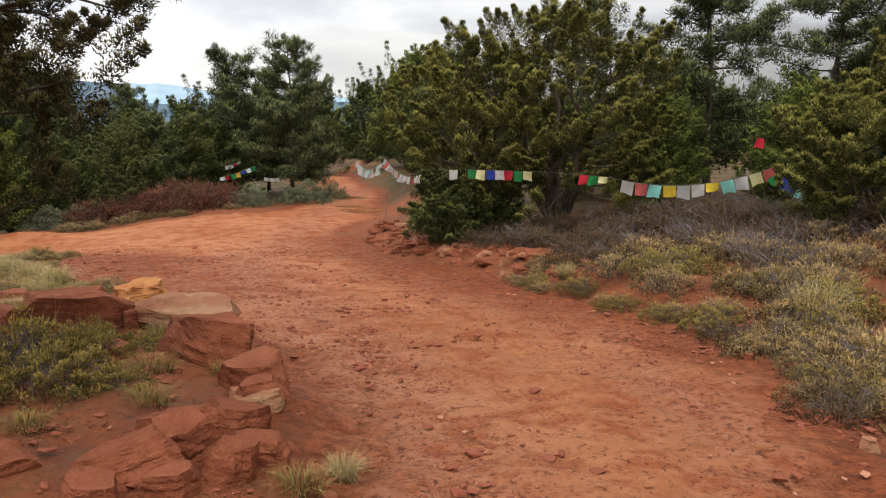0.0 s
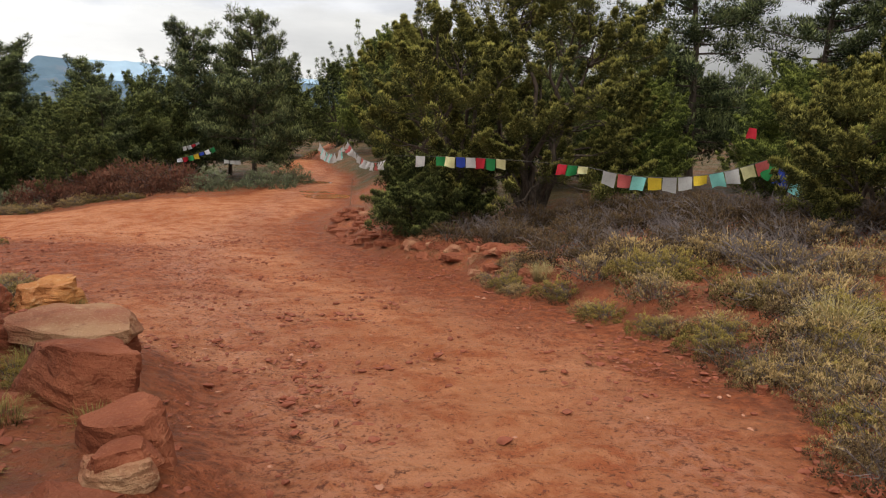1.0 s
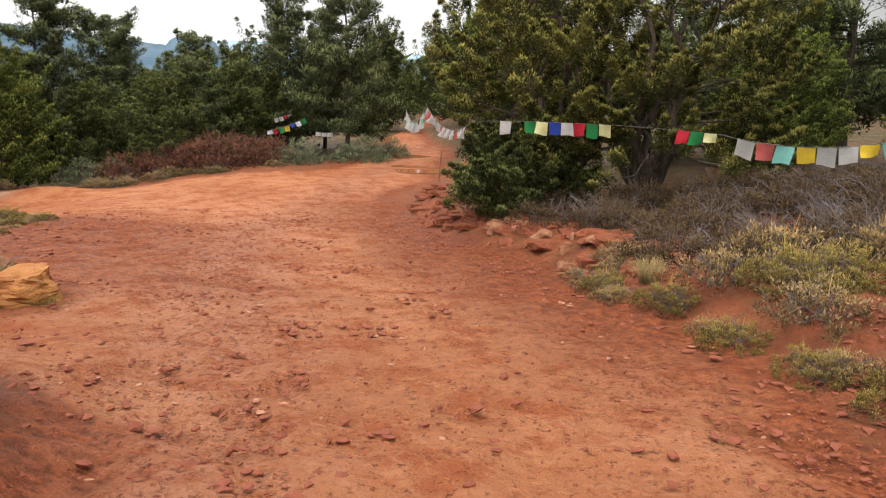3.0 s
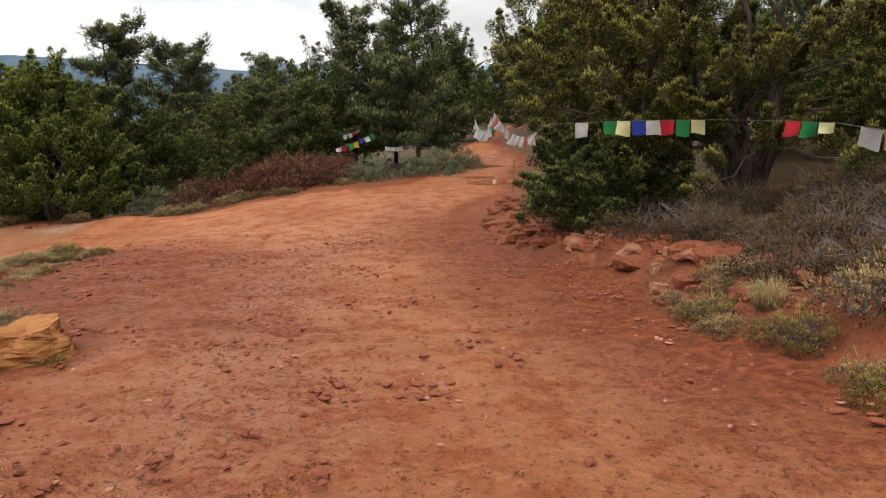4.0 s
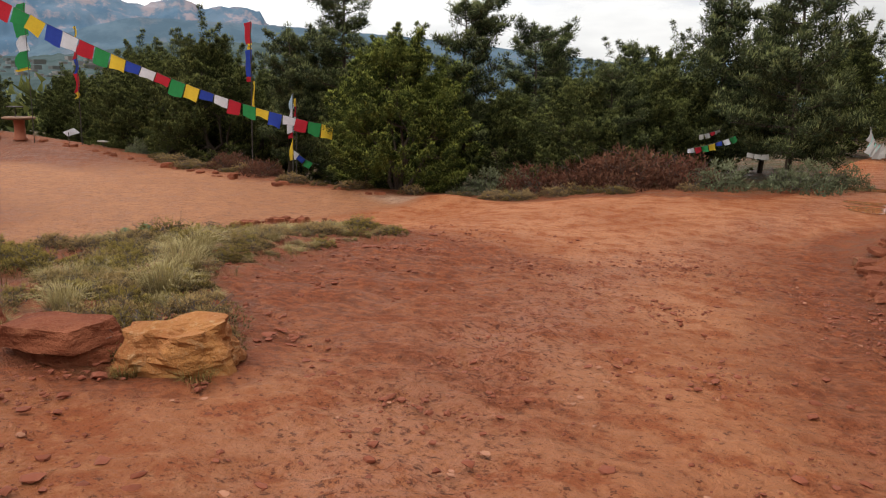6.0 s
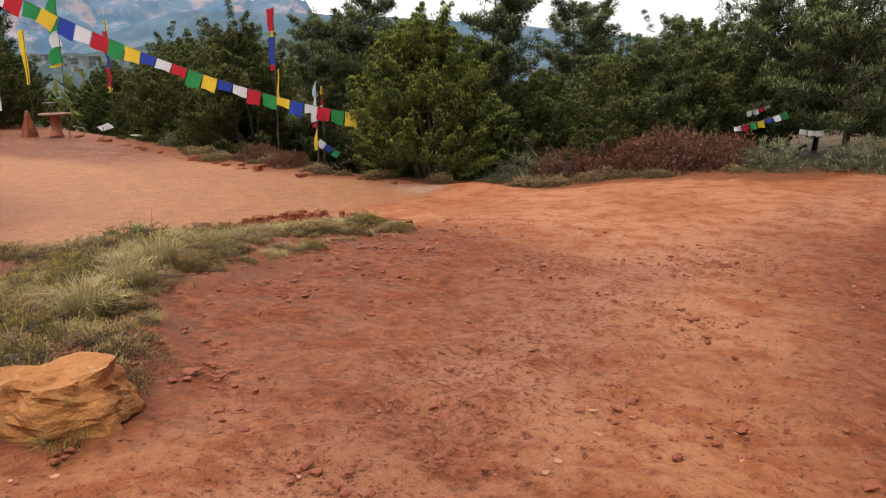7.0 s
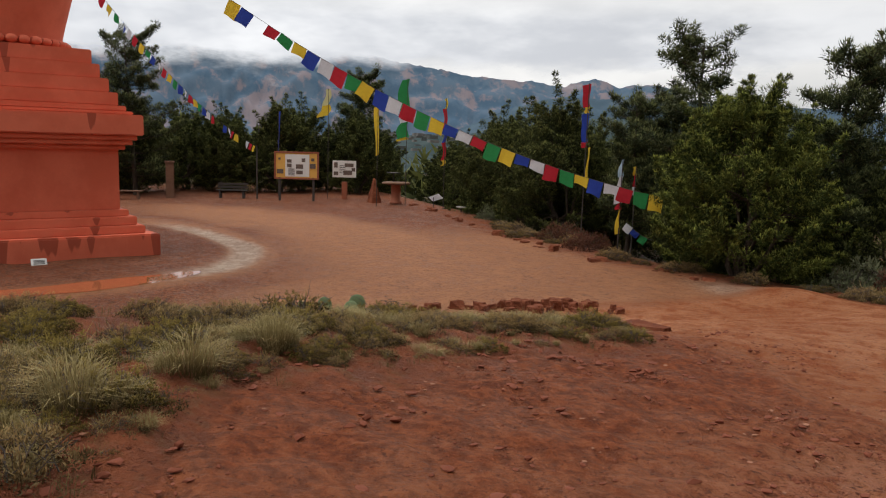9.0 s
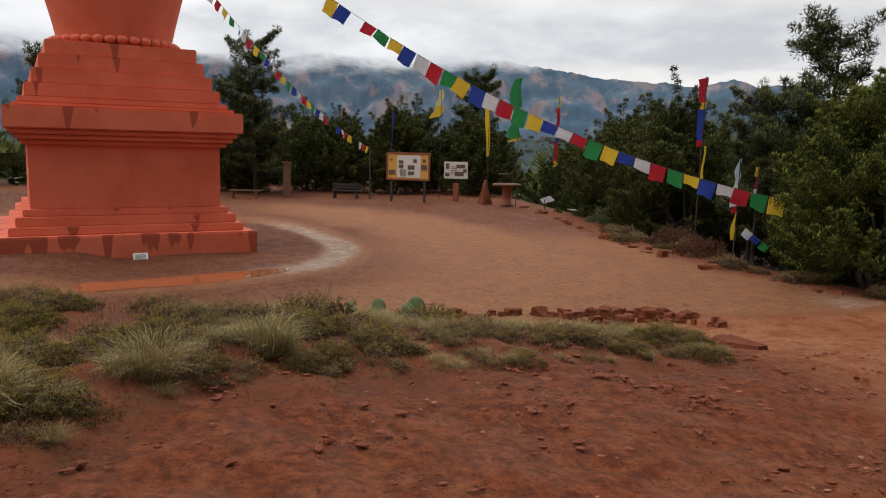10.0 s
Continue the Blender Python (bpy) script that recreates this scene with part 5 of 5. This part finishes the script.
banner("far pole with a small pale flag", -22.7, 26.8, -3.6, 0.1, 0.2, (("yellow", 0.3, 0, 0.8), ("red", 0.4, 0, 0.6), ("white", 0.3, 0, 0.8)), 7.0)
banner("purple-wrapped pole by the notice board", -45.9, 19.0, -2.5, 2.4, 0.22, (("blue", 3.0, 0, 0.6),), 8.0)


# ---- signs and furniture of the plaza ----
def notice_board():
    a = math.degrees(math.atan2(20.67 - 18.47, -42.99 + 44.12))
    root = thing("notice_board", "wide notice board with yellow and white panels in a red-brown frame", "notice board", pose(-43.55, 19.57, -2.55, 0, 0, a))
    for x in (-0.95, 0.95):
        part("post", box(0.12, 0.12, 1.3, 0.01, (x, 0, 0)), M["pole"], root)
    board = part("backing", box(2.4, 0.06, 1.4, 0.01, (0, 0, 1.25)), M["yellow_panel"], root, "warm yellow panel")
    for x, z, sx, sz in ((0, 1.19, 2.5, 0.09), (0, 2.62, 2.5, 0.09), (-1.2, 1.28, 0.09, 1.34), (1.2, 1.28, 0.09, 1.34)):
        part("frame_rail", box(sx, 0.12, sz, 0.012, (x, -0.01, z)), M["red_wood"], root, "red-brown frame rail")
    part("poster", box(1.35, 0.012, 1.22, 0.0, (0.05, -0.045, 1.34)), M["white"], board, "white printed poster")
    for x, z, sx, sz in ((-0.4, 2.1, 0.26, 0.18), (-0.4, 1.85, 0.26, 0.2), (0.18, 1.78, 0.4, 0.24), (0.18, 1.48, 0.36, 0.2), (0.40, 2.15, 0.2, 0.2), (0.92, 1.8, 0.32, 0.26), (-0.92, 1.5, 0.36, 0.24), (0.92, 2.2, 0.18, 0.16), (-0.95, 2.25, 0.12, 0.12)):
        part("photo", box(sx, 0.01, sz, 0.0, (x, -0.058, z)), M["photo"], board, "small dark printed photo")
    for i in range(7):
        part("text_bar", box(0.36, 0.006, 0.025, 0.0, (-0.28, -0.056, 1.42 + 0.055 * i)), M["ink"], board)


def small_sign():
    root = thing("information_sign", "white information sign with photos on a short post", "sign", pose(-44.0, 22.4, -2.5, 0, 0, 65))
    part("post", box(0.3, 0.2, 1.0, 0.02), M["red_wood"], root)
    panel = part("panel", box(1.35, 0.05, 0.95, 0.01, (0, -0.08, 1.25)), M["white"], root)
    for x, z, sx, sz in ((-0.48, 1.8, 0.2, 0.3), (-0.48, 1.38, 0.25, 0.2), (0.28, 1.85, 0.5, 0.2), (0.2, 1.4, 0.5, 0.25), (0.52, 1.6, 0.2, 0.2)):
        part("photo", box(sx, 0.01, sz, 0.0, (x, -0.112, z)), M["photo"], panel)
    for i in range(5):
        part("text_bar", box(0.34, 0.006, 0.03, 0.0, (-0.1, -0.11, 1.5 + 0.1 * i)), M["ink"], panel)


def offering_table():
    root = thing("offering_pedestal", "stone pedestal with a flat round top", "pedestal", pose(-40.74, 24.4, -2.5))
    part("column", turned([(0.34, 0), (0.32, 0.1), (0.26, 0.15), (0.25, 0.95), (0.3, 1.02)], 20), M["red_wood"], root)
    part("top", turned([(0.35, 1.0), (0.75, 1.05), (0.78, 1.12), (0.7, 1.16)], 24), M["wood"], root)
    part("roof", box(0.9, 0.5, 0.05, 0.02, (-0.1, -0.1, 1.62)), M["pole"], root)
    part("post", box(0.05, 0.05, 0.5, 0.0, (-0.1, -0.1, 1.13)), M["pole"], root)


def bench(x, y, turn, label, mat, back):
    root = thing("bench", label, "bench", pose(x, y, ground_z(x, y), 0, 0, turn), "benches by the plaza")
    for k in (-0.16, 0.0, 0.16):
        part("seat_plank", box(1.7, 0.14, 0.05, 0.01, (0, k, 0.42)), M[mat], root)
    for k in (-0.65, 0.65):
        part("leg", box(0.1, 0.42, 0.42, 0.01, (k, 0, 0)), M[mat], root)
    if back:
        for z in (0.55, 0.72):
            part("back_plank", box(1.7, 0.04, 0.13, 0.01, (0, 0.24, z)), M[mat], root)
        for k in (-0.65, 0.65):
            part("back_post", box(0.07, 0.05, 0.9, 0.01, (k, 0.24, 0)), M[mat], root)


notice_board()
small_sign()
offering_table()
bench(-46.0, 16.4, 70, "dark wooden bench with a slatted back", "pole", True)
bench(-45.3, 10.8, 80, "low plain wooden bench by the trees", "wood", False)
for x, y, hgt, label in ((-46.3, 13.1, 2.0, "thick dark timber post beside the plaza"),):
    root = thing("timber_post", label, "post", pose(x, y, -2.6))
    part("shaft", box(0.42, 0.42, hgt, 0.03), M["wood"], root)
    part("cap", box(0.52, 0.52, 0.1, 0.02, (0, 0, hgt - 0.02)), M["wood"], root)
cone = new("standing_stone", rock_mesh("standing_stone", 0.95, 0.7, 1.35, 501, M["red_rock"], 7, 0.05))
for v in cone.data.vertices:
    s = 1.0 - 0.72 * max(0.0, v.co.z / 1.35) ** 1.3
    v.co.x, v.co.y = v.co.x * s, v.co.y * s
cone.matrix_basis = pose(-42.1, 23.6, -2.6)
tagged(cone, "tall pointed red standing stone", "rock")
plaque = thing("plaque", "small white plaque leaning at the stupa's foot", "plaque", pose(-22.05, 8.85, -2.56, -28, 0, 106))
plate = part("panel", box(0.36, 0.03, 0.18, 0.008), M["white"], plaque)
for i in range(4):
    part("text_bar", box(0.26, 0.006, 0.012, 0.0, (0, -0.018, 0.03 + 0.03 * i)), M["ink"], plate)
shelf = thing("small_stand", "low grey stand on a thin stake among bushes", "stand", pose(-36.4, 26.4, -2.9))
part("stake", box(0.05, 0.05, 0.5, 0), M["pole"], shelf)
part("top", box(0.7, 0.3, 0.05, 0.01, (0, 0, 0.5)), M["grey"], shelf)
rag = thing("white_cloth", "white cloth draped on a thin stake", "cloth", pose(-38.2, 25.6, -2.75))
part("stake", box(0.03, 0.03, 0.75, 0), M["pole"], rag)
part("drape", flag_mesh("drape", 0.55, 0.3, 1.3, CLOTH["white"], 0.5, 0.2), None, rag).matrix_basis = pose(0, 0, 0.85, 0, -20, 80)
stake = part("stake", mesh_from("stake", *tubes([[((-1.73, 22.4, -2.1), 0.018), ((-1.62, 22.4, -0.75), 0.014)]], 6), M["wood"], True), M["wood"])
tagged(stake, "thin leaning wooden stake at the track's edge", "stake")

# rain puddles on the track beyond the clearing
for cx, cy, rx, ry in ((-4.2, 31.7, 0.9, 0.5), (-2.8, 27.5, 1.0, 0.55), (-3.4, 28.6, 0.6, 0.35)):
    vs = [(cx + rx * math.cos(a) * (1 + 0.35 * noise.noise((math.cos(a) * 1.5, math.sin(a) * 1.5, cx))), cy + ry * math.sin(a) * (1 + 0.35 * noise.noise((math.cos(a) * 1.5, math.sin(a) * 1.5, cy))), ground_z(cx, cy) + 0.01) for a in np.linspace(0, 2 * math.pi, 28, endpoint=False)]
    tagged(new("puddle", mesh_from("puddle", vs, [tuple(range(28))], water.m)), "small rain puddle on the red track", "puddle", kind="structure")


# ---- prickly pear ----
def prickly_pear(x, y, seed):
    rng = np.random.RandomState(seed)
    root = thing("prickly_pear", "small green prickly pear cactus by the stone border", "cactus", pose(x, y, ground_z(x, y) - 0.03), "prickly pears")
    for i in range(6):
        bm = bmesh.new()
        bmesh.ops.create_uvsphere(bm, u_segments=14, v_segments=9, radius=1.0)
        for v in bm.verts:
            v.co.x *= 0.75 + 0.25 * v.co.z
        for f in bm.faces:
            f.smooth = True
        s = rng.uniform(0.13, 0.19)
        bmesh.ops.transform(bm, matrix=Matrix.Diagonal((s, s * 0.18, s * 1.2, 1)), verts=bm.verts)
        o = part("pad", bm, M["cactus"], root)
        lift = 0.17 if i < 4 else 0.42
        o.matrix_basis = pose(rng.uniform(-0.4, 0.4), rng.uniform(-0.2, 0.2), lift, rng.uniform(-18, 18), rng.uniform(-25, 25), rng.uniform(0, 180))


prickly_pear(-11.0, 13.2, 1)
prickly_pear(-11.2, 13.9, 2)


# ---- the town on the far slope ----
def town():
    rng = np.random.RandomState(91)
    vs, fs = [], []
    cube = np.array([(x, y, z) for z in (0, 1) for y in (-1, 1) for x in (-1, 1)], float)
    quads = np.array(((0, 1, 3, 2), (4, 6, 7, 5), (0, 4, 5, 1), (2, 3, 7, 6), (0, 2, 6, 4), (1, 5, 7, 3)))
    for i in range(150):
        a = radians(rng.normal(63, 6))
        d = rng.uniform(560, 980)
        z = d * math.tan(radians(rng.uniform(-0.3, 1.0))) * 0.9
        p = cube * (rng.uniform(1.5, 4), rng.uniform(1.5, 4), rng.uniform(1.5, 3)) + (-d * math.sin(a), d * math.cos(a), z)
        fs.append(quads + 8 * i)
        vs.append(p)
    k2 = Mat("pale_houses", 0.9, 0.2)
    k2.color(k2.mix(k2.range(k2.island(), 0.3, 0.7), (0.20, 0.195, 0.195), (0.11, 0.12, 0.12)))
    return tagged(new("town", mesh_from("town", np.concatenate(vs), np.concatenate(fs), k2.m)), "pale houses of a far town on the slope", "town", kind="stuff")


town()


def cloud_bank(name, dist, az0, az1, e0, e1, seed):
    """Low cloud lying over the far cliffs."""
    n, rows = 120, 8
    verts = []
    for j in range(rows):
        e = radians(e0 + (e1 - e0) * j / (rows - 1))
        for i in range(n):
            a = radians(az0 + (az1 - az0) * i / (n - 1))
            verts.append((-dist * math.sin(a), dist * math.cos(a), dist * math.tan(e)))
    idx = np.arange(n * rows).reshape(rows, n)
    faces = np.stack([idx[:-1, :-1], idx[:-1, 1:], idx[1:, 1:], idx[1:, :-1]], -1).reshape(-1, 4)
    k3 = Mat(name, 1, 0)
    sep = k3.n.new("ShaderNodeSeparateXYZ")
    k3.l.new(k3.co, sep.inputs[0])
    puff = k3.noise(0.0035, 7, 0.58, (1, 1, 2.6))
    z0, z1 = dist * math.tan(radians(e0)), dist * math.tan(radians(e1))
    low = k3.range(sep.outputs["Z"], z0, z0 + (z1 - z0) * 0.55)
    fade = k3.range(sep.outputs["Z"], z0 + (z1 - z0) * 0.62, z1 - 20, 1.0, 0.0)
    dens = k3.math("MULTIPLY", k3.range(k3.math("ADD", puff, k3.math("MULTIPLY", low, 0.75)), 0.62, 1.0), fade)
    em = k3.n.new("ShaderNodeEmission")
    k3.put(em.inputs[0], k3.mix(k3.range(k3.noise(0.0018, 5, 0.55, (1, 1, 3)), 0.35, 0.65), (0.60, 0.62, 0.66), (0.88, 0.89, 0.91)))
    # the cloud's light is its own emission, with the sky's fall-off: brighter towards -X
    glow = k3.n.new("ShaderNodeMapRange")
    for key, val in (("From Min", 0.2 * dist), ("From Max", -1.0 * dist), ("To Min", 0.72), ("To Max", 1.55)):
        glow.inputs[key].default_value = val
    k3.l.new(sep.outputs["X"], glow.inputs["Value"])
    k3.l.new(glow.outputs[0], em.inputs[1])
    tr = k3.n.new("ShaderNodeBsdfTransparent")
    mx = k3.n.new("ShaderNodeMixShader")
    k3.l.new(dens, mx.inputs[0]), k3.l.new(tr.outputs[0], mx.inputs[1]), k3.l.new(em.outputs[0], mx.inputs[2])
    k3.l.new(mx.outputs[0], k3.n["Material Output"].inputs[0])
    ob = new(name, mesh_from(name, np.array(verts), faces, k3.m, True))
    return tagged(ob, "low grey cloud over the far cliffs", "cloud", kind="structure")


cloud_bank("backdrop_cloud", 2600, -80, 150, 4.0, 11.5, 1)
